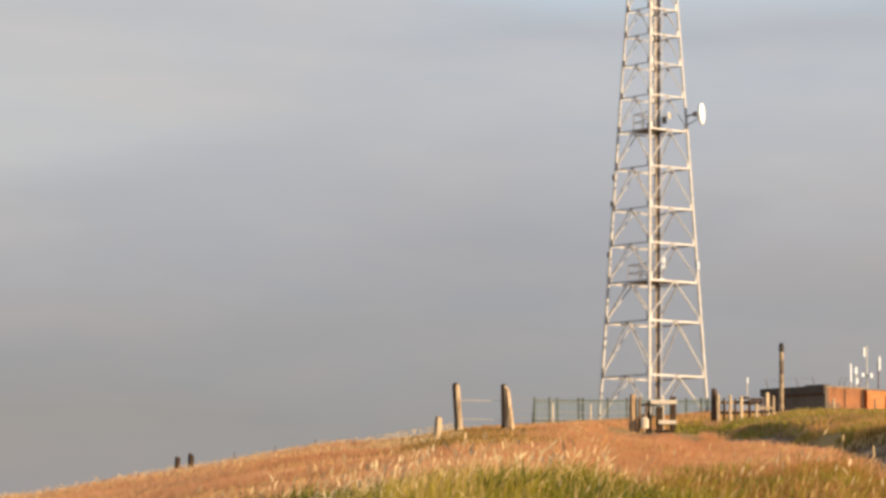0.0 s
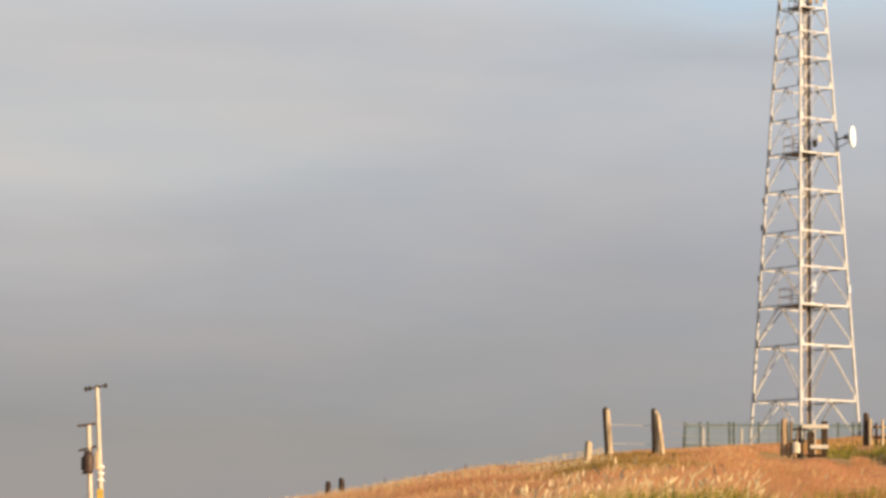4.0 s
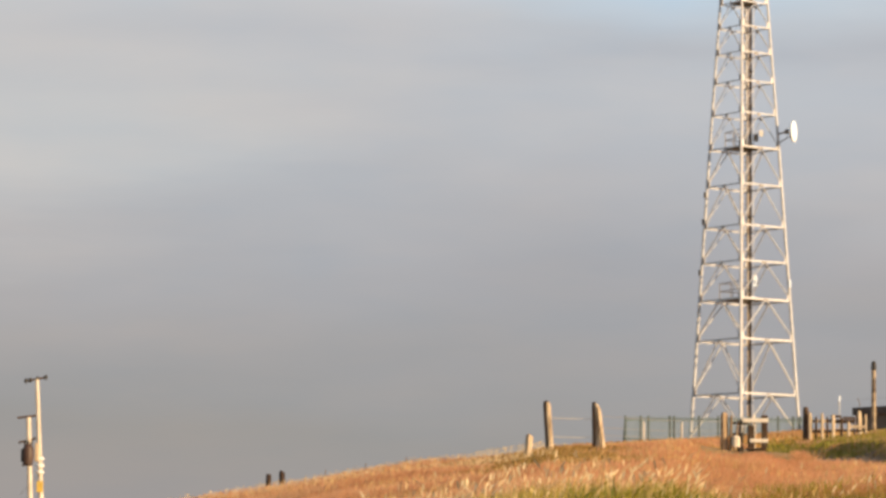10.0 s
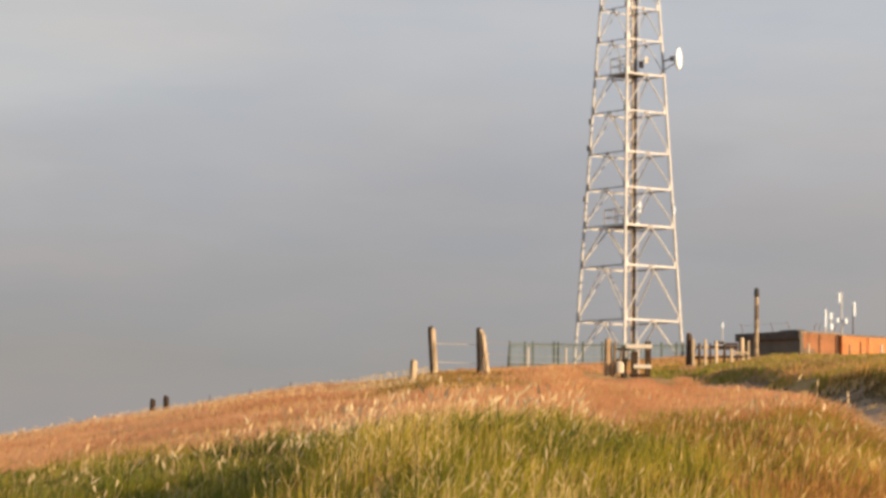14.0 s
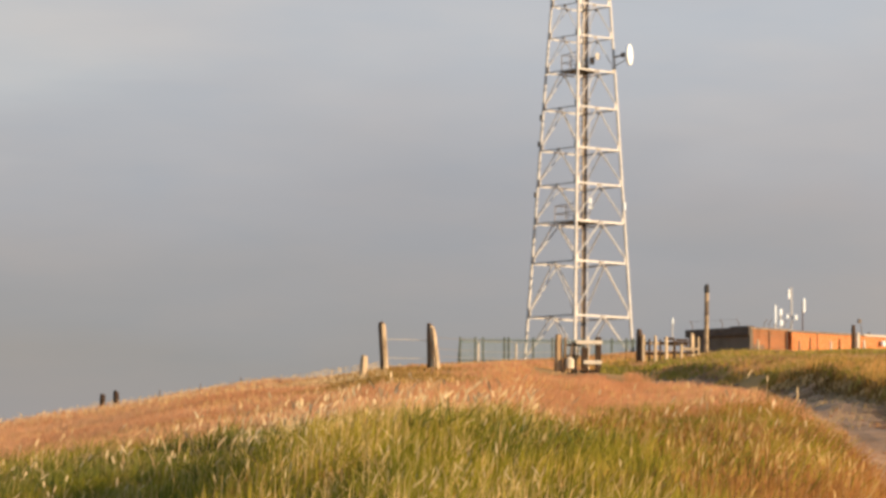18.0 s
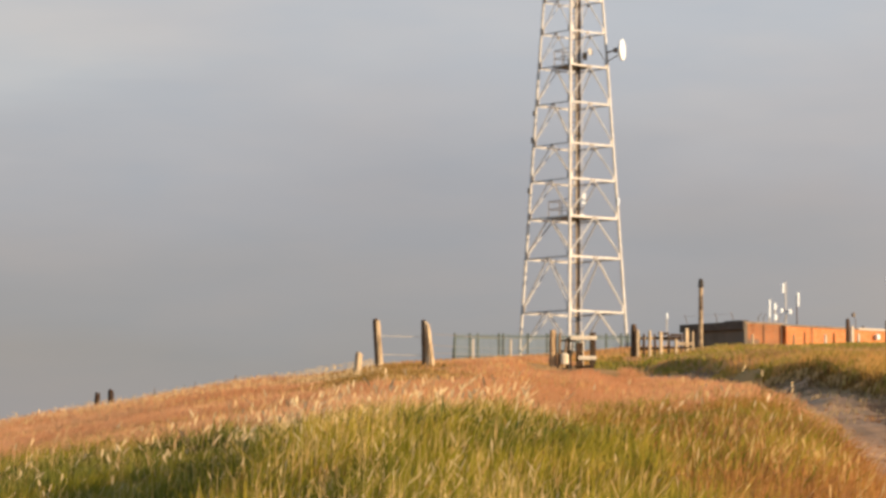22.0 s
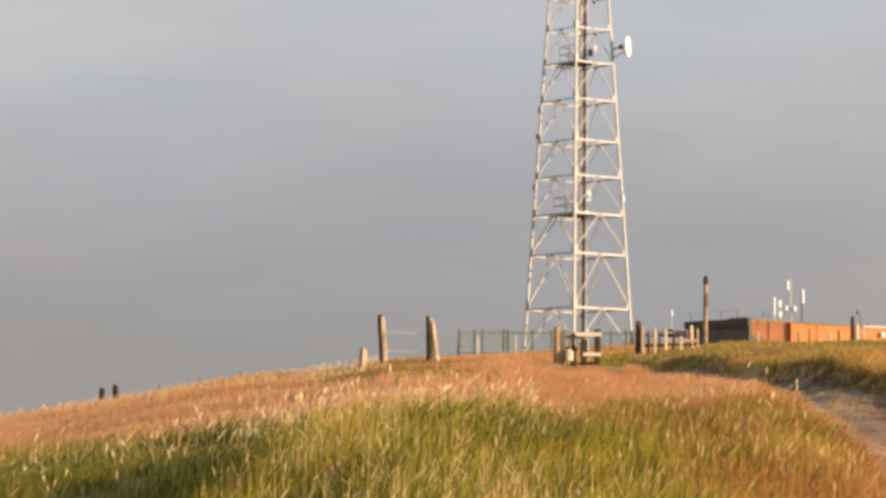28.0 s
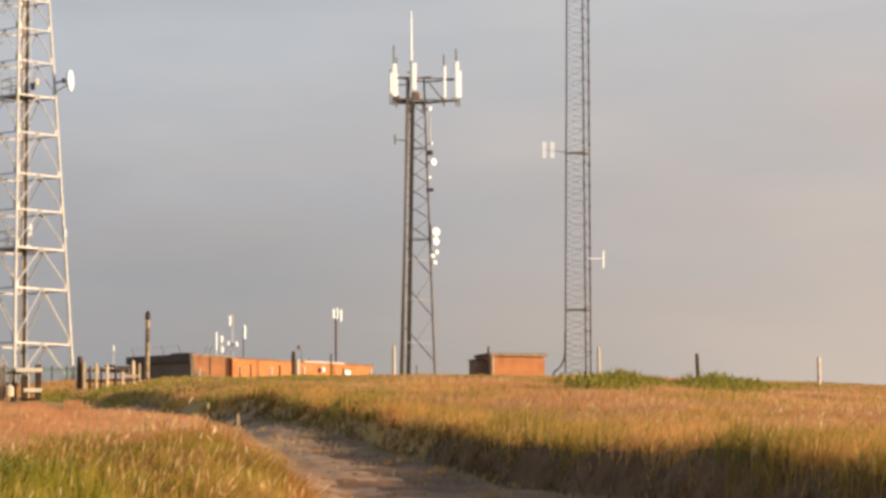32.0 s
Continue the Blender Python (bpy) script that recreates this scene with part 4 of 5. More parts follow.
def build_stones():
    rng = np.random.default_rng(5)
    n = 320
    y = rng.uniform(30, 92, n)
    x = track_x(y) + rng.uniform(-2.6, 2.2, n) * np.interp(y, [30, 45, 75], [1, 1, 0.6])
    z = height(x, y)
    V, F = [], []
    for px, py, pz in zip(x, y, z):
        r = rng.uniform(0.015, 0.05)
        k = len(V)
        for q in range(8):
            sx, sy, sz = (q & 1) * 2 - 1, (q >> 1 & 1) * 2 - 1, (q >> 2) * 2 - 1
            j = rng.uniform(0.5, 1.1, 3)
            V.append((px + sx * r * j[0], py + sy * r * j[1], pz + sz * r * 0.6 * j[2]))
        F += [tuple(k + i for i in f) for f in ((0, 2, 3, 1), (4, 5, 7, 6), (0, 1, 5, 4), (1, 3, 7, 5), (3, 2, 6, 7), (2, 0, 4, 6))]
    tagged(part("loose_stones", (V, F), DIRT), "loose dusty stones scattered on the track", "stones", kind="stuff")
    x, y = scatter(rng, 30, 95, 3.0, 0.05, 0.25)
    d = x - track_x(y)
    k = (np.abs(d + 0.3) < 2.6) & (rough(x, y, 1.2, 61) > 0.72)
    x, y = x[k], y[k]
    x, y = np.repeat(x, 9) + rng.normal(0, 0.05, len(x) * 9), np.repeat(y, 9) + rng.normal(0, 0.05, len(y) * 9)
    blades("track_tufts", x, y, rng.uniform(0.05, 0.2, len(x)), rng.uniform(0.010, 0.02, len(x)), GRASS_UNDER, "small dry tufts on the worn track", rng, bend=0.6)


build_stones()


# ---- the tall square lattice tower ----
def build_tower():
    cx, cy, gz = 8.76, 202.3, h(8.76, 202.3)
    T = thing("lattice_tower", (cx, cy, gz), "tall galvanised square lattice radio tower inside a green fence", "radio tower")
    levels = [13.65, 17.24, 19.90, 22.40, 24.77, 27.52, 30.02, 32.30, 34.47, 36.43, 38.19, 39.85, 42.02, 43.98, 45.72, 47.40, 49.0, 50.6, 52.2]
    turn = radians(7.0)
    half = lambda z: float(np.interp(z, [8.0, 13.65, 30.0, 47.4, 54.0], [3.79, 3.41, 2.30, 1.02, 0.54]))

    def corner(i, z):
        a = -math.pi / 2 - turn + i * math.pi / 2
        r = half(z)
        return Vector((r * math.cos(a), r * math.sin(a), z - gz))

    foot = gz - 0.3
    for i in range(4):
        part("leg", join(rod(corner(i, foot), corner(i, 30.0), 0.112, 8, 0.092), rod(corner(i, 29.98), corner(i, 52.3), 0.092, 8, 0.06)), GALV, T)
        c = corner(i, gz)
        part("footing", block(c.x - 0.4, c.x + 0.4, c.y - 0.4, c.y + 0.4, -0.35, 0.12, 0.04), CONCRETE, T, "concrete footing")
    lower = [gz + 0.1] + levels[:-1]
    for z0, z1 in zip(lower, levels):
        s = 0.12 if z1 < 20 else (0.10 if z1 < 31 else 0.075)
        for i in range(4):
            p, q = corner(i, z1), corner((i + 1) % 4, z1)
            mid = (p + q) / 2
            out = Vector((mid.x, mid.y, 0))
            side = (q - p).normalized()
            part("beam", angle_bar(p, q, s, 0.02, out), GALV, T)
            for c in (corner(i, z0), corner((i + 1) % 4, z0)):
                part("brace", rod(mid - Vector((0, 0, 0.05)), c + (mid - c) * 0.04 + Vector((0, 0, 0.12)), 0.052 if z1 < 20 else (0.042 if z1 < 31 else 0.028), 5), GALV, T)
            # plates that tie braces to beams and beams to legs, all lying in the face
            w = 0.17 if z1 < 31 else 0.12
            plate = lambda c, du, z0, z1: slab_up(c, side, out.normalized(), du, z0, z1, 0.02)
            part("gusset", plate(mid, w, -0.20, -0.02), GALV_DARK, T)
            # plates of the left face use darker steel, painting their shade
            part("gusset", plate(p + side * 0.14, 0.09, -0.05, 0.32), GALV_DARK if i == 3 else GALV, T)
            part("gusset", plate(q - side * 0.14, 0.09, -0.05, 0.32), GALV_DARK if i == 3 else GALV, T)
        # flat bracing across the inside at the level of the beams
        part("plan_brace", rod((corner(0, z1) + corner(1, z1)) / 2, (corner(1, z1) + corner(2, z1)) / 2, 0.03, 4), GALV, T)
        part("plan_brace", rod((corner(2, z1) + corner(3, z1)) / 2, (corner(3, z1) + corner(0, z1)) / 2, 0.03, 4), GALV, T)
    # ladder and feeder cables just behind the front leg, leaning in with it
    top = 51.5 - gz
    ly = 0.1
    at = lambda x, z: x + 0.16 * z / top
    for dx in (-0.17, 0.17):
        part("ladder_rail", rod((dx, ly, 0.0), (at(dx, top), ly, top), 0.036, 5), LADDER, T, "tan painted ladder rail")
    z = 0.3
    while z < top:
        part("rung", rod((at(-0.17, z), ly, z), (at(0.17, z), ly, z), 0.026, 4), LADDER, T)
        z += 0.35
    for k in range(3):
        part("feeder_cable", rod((0.25 + 0.065 * k, ly - 0.2, 0.0), (at(0.25 + 0.065 * k, top), ly - 0.2, top - 2 * k), 0.034, 6), BROWN_CABLE, T)
    part("conduit", rod((0.52, ly, 0.0), (at(0.52, top), ly, top - 6), 0.026, 5), GALV, T)
    z = 2.5
    while z < top:
        part("cable_clamp", block(at(0.2, z), at(0.45, z), ly - 0.26, ly - 0.08, z, z + 0.12), CABLE, T)
        z += 2.45
    for zb in (21.8, 25.2, 27.0):
        c = corner(3, zb)
        part("leg_box", block(c.x - 0.20, c.x - 0.06, c.y - 0.10, c.y + 0.08, c.z - 0.20, c.z + 0.16, 0.02), CABLE, T, "small dark box strapped to a leg")
    for zp in (levels[2], levels[6], levels[11], levels[15]):
        z = zp - gz
        r = half(zp) / math.sqrt(2)
        P = part("platform", slab(corner(0, zp) * 0.96 + Vector((0, 0, 0.03)) - Vector((0, 0, z * -0.04)),
                                  corner(1, zp) * 0.55 + Vector((0, 0, z * 0.45 + 0.03)),
                                  corner(2, zp) * 0.45 + Vector((0, 0, z * 0.55 + 0.03)),
                                  corner(3, zp) * 0.55 + Vector((0, 0, z * 0.45 + 0.03)), 0.09), GRATING, T, "dark steel grating platform")
        a, b, c = corner(0, zp) * 0.80, corner(3, zp) * 0.55, corner(2, zp) * 0.35
        for q in (a, b, c, (a + b) / 2, (b + c) / 2):
            part("stanchion", rod((q.x, q.y, z + 0.03), (q.x, q.y, z + 1.15), 0.028, 5), GALV_DARK, P)
        for hz in (0.6, 1.13):
            for p, q in ((a, b), (b, c)):
                part("handrail", rod((p.x, p.y, z + hz), (q.x, q.y, z + hz), 0.028, 5), GALV_DARK, P)
    # tower-borne aerials
    dish_part(T, (11.97 - cx, -0.9, 31.10 - gz), (0.955, -0.30, 0), 0.71, corner(1, 31.0), True)
    dish_part(T, (9.86 - cx, -0.6, 31.02 - gz), (0.75, -0.65, 0), 0.25, (9.4 - cx, 0.3, 30.9 - gz), False, GREY_PAINT)
    part("equipment_box", block(9.42 - cx, 9.68 - cx, -0.3, 0.0, 30.55 - gz, 31.0 - gz, 0.03), RUST, T, "small brown equipment box")
    for bx, bz, bw, bh in ((9.50, 40.75, 0.34, 0.5), (9.30, 40.35, 0.28, 0.42), (9.72, 40.45, 0.2, 0.6)):
        part("equipment_box", block(bx - cx - bw / 2, bx - cx + bw / 2, -0.6, -0.3, bz - gz - bh / 2, bz - gz + bh / 2, 0.04), LADDER, T, "tan equipment box beside the ladder")
    for x, z, w, hh in ((9.42, 21.2, 0.28, 0.74), (9.3, 19.95, 0.3, 0.42), (11.72, 21.0, 0.16, 0.52)):
        y = -0.3 if x < 11 else corner(1, 21).y - 0.1
        part("panel_antenna", block(x - cx - w / 2, x - cx + w / 2, y - 0.08, y + 0.04, z - gz - hh / 2, z - gz + hh / 2, 0.03), WHITE, T, "small white panel aerial")
        part("bracket", rod((x - cx, y + 0.04, z - gz), (x - cx - 0.15, y + 0.35, z - gz), 0.03, 5), GALV_DARK, T)
    return T


def dish_part(parent, at, axis, r, mount, drum, mat=None):
    axis = Vector(axis).normalized()
    at = Vector(at)
    rings = [(-0.35 * r, 0.28 * r), (-0.3 * r, 0.55 * r), (-0.12 * r, 0.92 * r), (0.0, r), (0.10 * r, r), (0.11 * r, 0.94 * r), (0.13 * r, 0.5 * r), (0.14 * r, 0.0)]
    d = part("dish", lathe(rings, axis, at, 20), mat or WHITE, parent, "white microwave dish with a domed cover", True)
    back = at - axis * 0.35 * r
    part("hub", rod(back, back - axis * (0.42 * r), 0.24 * r, 10), GALV_DARK, d)
    part("mount_arm", rod(back - axis * (0.3 * r), mount, max(0.035, 0.08 * r), 6), GALV_DARK, d)
    if drum:
        part("strut", rod(back + Vector((0, 0, -0.45 * r)), Vector(mount) - Vector((0, 0, 0.9 * r)), 0.035, 5), GALV_DARK, d)


build_tower()


# ---- three-legged mast with panel aerials ----
def build_panel_mast():
    ox, oy = 34.89, 200.0
    gz = h(ox, oy) - 0.21
    T = thing("panel_antenna_mast", (ox, oy, gz + 0.21), "brown-grey triangular lattice mast crowned with white panel aerials", "radio mast")
    zb, zt = 11.6, 29.7

    def leg(i, z):
        k = (z - zb) / (zt - zb)
        left, right = -1.12 + 0.46 * k, 1.28 - 0.59 * k
        side = (right - left) / 0.866
        return [Vector((left, -side / 2, z - gz)), Vector((right, 0.1, z - gz)), Vector((left + 0.35, side / 2, z - gz))][i]

    for i in range(3):
        part("leg", rod(leg(i, gz - 0.3), leg(i, zt + 1.6), (0.11, 0.07, 0.10)[i], 8, (0.085, 0.06, 0.08)[i]), MAST_STEEL, T)
    zs = [12.33, 15.28, 18.08, 20.47, 21.9, 23.1, 24.3, 25.45, 26.6, 27.75, 28.9, 30.0]
    for n, (z0, z1) in enumerate(zip(zs, zs[1:])):
        thick = 0.036 if z0 < 20 else 0.030
        part("brace", rod(leg(2, z0 + 0.86 * (z1 - z0)), leg(1, z0), thick, 5), MAST_STEEL, T)
        part("brace", rod(leg(0, z0), leg(1, z1), thick * (0.5 if z0 < 20 else 0.8), 5), MAST_STEEL, T)
        part("brace", rod(leg(2, z0), leg(0, z1), thick * 0.7, 5), MAST_STEEL, T)
        if z0 < 20:
            zm = z0 + 0.4 * (z1 - z0)
            part("strut", rod(leg(0, zm), leg(1, zm), 0.018, 5), GALV, T, "thin pale strut")
        if n in (2, 7):
            for i, j in ((0, 1), (1, 2), (2, 0)):
                part("strut", rod(leg(i, z1), leg(j, z1), 0.035, 5), MAST_STEEL, T)
    for k in range(4):
        part("feeder_cable", rod((-0.86 + 0.07 * k, -1.1, 0.0), (-0.36 + 0.07 * k, -0.55, zt - gz), 0.04, 6), CABLE, T)
    # head frame
    H = part("head_frame", join(*[rod((p[0], p[1], z - gz), (q[0], q[1], z - gz), 0.05, 6)
                                  for z in (29.8, 31.25) for p, q in (((-1.6, -0.8), (0.9, 1.1)), ((-1.6, -0.8), (2.85, -0.5)), ((2.85, -0.5), (0.9, 1.1)))]), MAST_STEEL, T, "steel triangle that carries the aerials")
    part("diagonal", rod((0.7, -0.7, 31.1 - gz), (1.75, -0.55, 29.9 - gz), 0.04, 5), MAST_STEEL, H)
    part("walkway", block(-1.1, 0.8, -0.7, 0.7, 29.66 - gz, 29.71 - gz, 0.02), GRATING, H)
    for x, y, z0, z1, w, pole in ((-1.55, -0.9, 29.95, 32.15, 0.31, 33.4), (-1.84, -1.2, 30.1, 31.5, 0.18, 31.7), (-0.27, -1.15, 30.35, 32.2, 0.34, 32.3),
                                  (1.90, -0.62, 29.95, 32.13, 0.20, 32.9), (2.72, -0.72, 29.95, 32.4, 0.27, 33.3), (2.96, -0.5, 30.0, 31.82, 0.20, 31.9), (-1.15, 0.4, 29.9, 31.6, 0.14, 32.8)):
        P = part("panel_antenna", block(x - w / 2, x + w / 2, y - 0.1, y + 0.08, z0 - gz, z1 - gz, 0.045), WHITE, T, "white panel aerial")
        part("aerial_pole", rod((x, y + 0.16, 29.4 - gz), (x, y + 0.16, pole - gz), 0.045, 6), MAST_STEEL, P)
        part("clamp", rod((x, y + 0.16, z0 - gz + 0.25), (x, y + 0.05, z0 - gz + 0.25), 0.04, 5), MAST_STEEL, P)
    part("equipment_box", block(-1.60, -1.15, -0.75, -0.3, 29.62 - gz, 30.05 - gz, 0.09), CABLE, T, "dark equipment box under the aerials")
    part("equipment_box", block(-0.34, 0.20, -0.9, -0.5, 29.80 - gz, 30.30 - gz, 0.10), RUST, T, "rusty brown equipment box")
    for x0, x1, zz in ((-1.75, -1.2, 29.45), (0.35, 1.05, 31.3), (-0.65, -0.15, 31.6), (-1.2, -0.3, 30.75)):
        part("bracket", rod((x0, -0.7, zz - gz), (x1, -0.62, zz + 0.06 - gz), 0.04, 5), MAST_STEEL, H)
    for k, (x0, x1) in enumerate(((-1.5, -0.7), (-0.3, -0.5), (1.9, 0.4), (2.7, 0.5))):
        pts = [(x0, -0.55, 30.0), (x0 * 0.7 + x1 * 0.3, -0.6, 29.72), (x1, -0.6, 29.6), (x1 * 0.9, -0.6, 28.9)]
        part("jumper_cable", join(*[rod((a[0], a[1], a[2] - gz), (b[0], b[1], b[2] - gz), 0.028, 5) for a, b in zip(pts, pts[1:])]), CABLE, H)
    part("junction", block(0.85, 1.15, -0.35, 0.1, 26.15 - gz, 26.45 - gz, 0.04), CABLE, T)
    part("junction", block(0.75, 1.2, -0.3, 0.1, 23.7 - gz, 23.9 - gz, 0.04), CABLE, T)
    W = part("whip_antenna", rod((-0.33, -0.5, 31.0 - gz), (-0.33, -0.5, 32.6 - gz), 0.05, 6), MAST_STEEL, T)
    part("whip", rod((-0.33, -0.5, 32.4 - gz), (-0.33, -0.5, 35.8 - gz), 0.09, 8, 0.05), WHITE, W, "white fibreglass whip")
    # small dishes down one side
    for x, z, r, ax in ((1.32, 20.95, 0.29, (0.3, -1, 0)), (1.32, 20.32, 0.27, (0.7, -1, 0)), (1.38, 19.6, 0.15, (0.8, -1, 0)), (1.12, 19.35, 0.16, (0.1, -1, 0)),
                        (1.26, 18.9, 0.14, (0.6, -1, 0)), (1.2, 25.65, 0.24, (0.7, -1, 0)), (0.98, 29.25, 0.14, (0.7, -1, 0)), (0.92, 24.6, 0.10, (0.2, -1, 0)), (1.1, 26.9, 0.12, (1, -0.6, 0))):
        lz = leg(1, z)
        dish_part(T, (x, -0.35, z - gz), ax, r, (lz.x, lz.y, z - gz), False)
    part("dish_pole", rod((1.02, -0.05, 18.3 - gz), (1.02, -0.05, 21.5 - gz), 0.05, 6), MAST_STEEL, T)
    part("white_pole", rod((0.98, -0.2, 27.0 - gz), (0.98, -0.2, 28.8 - gz), 0.05, 6), GREY_PAINT, T)
    A = part("side_arm", rod((-0.6, -0.7, 27.0 - gz), (-1.55, -0.8, 27.05 - gz), 0.035, 5), MAST_STEEL, T)
    part("stub_aerial", rod((-1.5, -0.8, 26.75 - gz), (-1.5, -0.8, 27.4 - gz), 0.05, 6), MAST_STEEL, A)
    part("stub_aerial", rod((-0.75, -0.75, 27.6 - gz), (-0.75, -0.75, 28.0 - gz), 0.04, 6), MAST_STEEL, A)
    return T


build_panel_mast()


# ---- slender mast ----
def build_slender_mast():
    ox, oy = 47.16, 205.0
    gz = h(ox, oy) - 0.28
    T = thing("slender_lattice_mast", (ox, oy, gz + 0.28), "slender brown triangular lattice mast with dipole aerials", "radio mast")
    top = 42.0

    def leg(i, z):
        up = z - 12
        x = (-0.95 + 0.0128 * up, 0.31 + 0.0012 * up, 0.955 + 0.0018 * up)[i]
        return Vector((x, (0.1, -0.75, 0.55)[i] * (1 - 0.0077 * up), z - gz))

    for i in range(3):
        part("leg", rod(leg(i, gz - 0.3), leg(i, top), 0.05, 6), DARK_STEEL, T)
    z, flip = gz + 0.1, 0
    zig = []
    while z < top - 0.5:
        for i, j in ((0, 1), (1, 2), (2, 0)):
            a, b = (i, j) if flip else (j, i)
            zig.append(rod(leg(a, z), leg(b, z + 0.42), 0.014, 3))
        flip = 1 - flip
        z += 0.42
    tagged(part("lacing", join(*zig), RED_STEEL, T, "thin zigzag lacing bars"), kind="stuff")
    for z in (16.1, 27.0, 38.0):
        for i, j in ((0, 1), (1, 2), (2, 0)):
            part("flange_bar", rod(leg(i, z), leg(j, z), 0.055, 6), GALV_DARK, T)
    z = gz + 1.2
    while z < top:
        for i in (1, 2):
            p = leg(i, z)
            part("joint", rod(p - Vector((0, 0, 0.07)), p + Vector((0, 0, 0.07)), 0.085, 6), CABLE, T)
        z += 1.45
    B = part("dipole_boom", rod((-0.8, 0, 27.05 - gz), (-2.3, 0, 27.2 - gz), 0.03, 5), GALV_DARK, T)
    for x in (-1.37, -1.93):
        for dx in (-0.08, 0.08):
            part("dipole", rod((x - 0.4 + dx, 0, 26.65 - gz), (x - 0.4 + dx, 0, 27.75 - gz), 0.045, 6), WHITE, B)
    S = part("side_arm", rod((0.8, 0.3, 19.7 - gz), (1.80, 0.3, 19.7 - gz), 0.045, 5), WHITE, T)
    part("dipole", rod((1.84, 0.3, 19.05 - gz), (1.84, 0.3, 20.25 - gz), 0.075, 8), WHITE, S, "white dipole")
    pts = [(-0.95, 0.0, 14.6), (-0.97, -0.05, 13.3), (-1.10, -0.1, 12.6), (-1.4, -0.1, 12.1), (-1.8, -0.1, 11.8), (-2.4, -0.1, gz)]
    part("feeder_cable", join(*[rod((a[0], a[1], a[2] - gz), (b[0], b[1], b[2] - gz), 0.06, 6) for a, b in zip(pts, pts[1:])]), CABLE, T)
    return T


build_slender_mast()


# ---- brick buildings ----
def build_brick_building():
    c = Vector((17.90, 180.0, 0))
    base = 8.7
    B = thing("brick_building", (c.x, c.y, base), "low flat-roofed orange brick equipment building", "building", turn=math.degrees(math.atan2(10.0, 12.55)))
    top = 11.84 - base
    t = 0.25

    def walls(x0, x1, y0, y1, z1, mat, label):
        part("wall", block(x0 + (0.25 if x0 == 0 else 0), x1, y0, y0 + t, 0, z1), mat, B, label)
        part("wall", block(x0, x1, y1 - t, y1, 0, z1), mat, B, label)
        part("wall", block(x0, x0 + (t if x0 == 0 else t), y0 + (0.003 if x0 == 0 else t), y1 - t, 0, z1), END_WALL if x0 == 0 else mat, B, "end wall with its shade in the brick colour" if x0 == 0 else label)
        part("wall", block(x1 - t, x1, y0 + t, y1 - t, 0, z1), mat, B, label)

    walls(0, 3.05, 0, 5.3, top - 0.12, BRICK_BROWN, "browner brick wall")
    walls(3.5, 16.0, 0.05, 5.3, top - 0.16, BRICK, "orange brick wall")
    part("recess_wall", block(3.05, 3.5, 0.55, 0.75, 0, top - 0.2), DARK_TONE, B, "dark wall set back in the recess")
    part("roof", block(0.0, 3.2, -0.04, 5.42, top - 0.12, top - 0.03, 0.02), ROOF, B)
    part("roof", block(3.2, 16.05, -0.02, 5.42, top - 0.16, top - 0.08, 0.02), ROOF, B)
    part("fascia", block(0.0, 3.2, -0.075, -0.043, top - 0.14, top - 0.04), GREY_BOARD, B, "dirty grey-brown roof edge")
    part("fascia", block(3.22, 16.05, -0.055, -0.023, top - 0.19, top - 0.10), GREY_BOARD, B, "dirty grey-brown roof edge")
    part("fascia", block(-0.20, -0.003, -0.10, 5.42, top - 0.48, top - 0.02, 0.03), ROOF, B, "deep black felted band over the end wall")
    part("upstand", block(-0.16, 0.5, 0.1, 1.6, top - 0.03, top + 0.05, 0.03), ROOF, B)
    part("flashing", block(9.6, 13.2, -0.085, -0.058, top - 0.20, top - 0.07), CONCRETE, B, "pale strip along the roof edge")
    part("floodlight", block(11.05, 11.3, -0.28, -0.03, top - 0.72, top - 0.42, 0.05), WHITE, B, "small white wall lamp")
    part("wall_box", block(13.2, 13.7, -0.18, 0.05, top - 1.05, top - 0.55, 0.02), WHITE, B, "white wall box")
    part("door", block(0.25, 1.15, -0.03, 0.0, 0.1, 2.1), FASCIA, B)
    part("downpipe", rod((2.95, -0.1, 0), (2.95, -0.1, top - 0.2), 0.05, 6), DARK_TONE, B)
    # lamp on a bent pipe, conduits and a vent
    part("roof_lamp", join(rod((9.75, 0.3, top - 0.1), (9.72, 0.3, top + 0.45), 0.025, 5), rod((9.72, 0.3, top + 0.45), (9.5, 0.2, top + 0.72), 0.022, 5), lathe([(-0.12, 0.05), (0.0, 0.15), (0.1, 0.12)], (0, -1, -0.3), (9.42, 0.2, top + 0.74), 10)), GALV_DARK, B, "small lamp on a bent pipe above the roof")
    part("roof_vent", lathe([(0, 0.08), (0.12, 0.08), (0.14, 0.13), (0.22, 0.05)], (0, 0, 1), (10.9, 0.8, top - 0.1), 8), GALV_DARK, B)
    for cx in (1.55, 5.6, 12.3):
        part("conduit", rod((cx, -0.06, top - 1.3), (cx, -0.06, top - 0.2), 0.03, 5), FASCIA, B)
    # cranked arms for barbed wire along the roof edge
    k = 0
    for x, y in [(-0.05, 4.9), (-0.05, 3.6), (-0.05, 2.3), (-0.05, 0.9), (1.1, -0.05), (1.5, -0.05), (2.75, -0.05), (3.3, -0.05)]:
        tip = (x - 0.28, y - 0.1, top + 0.52) if x < 0.5 else (x + 0.15, y - 0.1, top + 0.5)
        part("cranked_arm", join(rod((x, y, top), (x, y, top + 0.22), 0.025, 5), rod((x, y, top + 0.22), tip, 0.022, 5)), GALV_DARK, B)
    part("barbed_wire", rod((-0.25, 4.9, top + 0.45), (-0.25, 0.9, top + 0.45), 0.008, 4), WIRE, B)
    return B


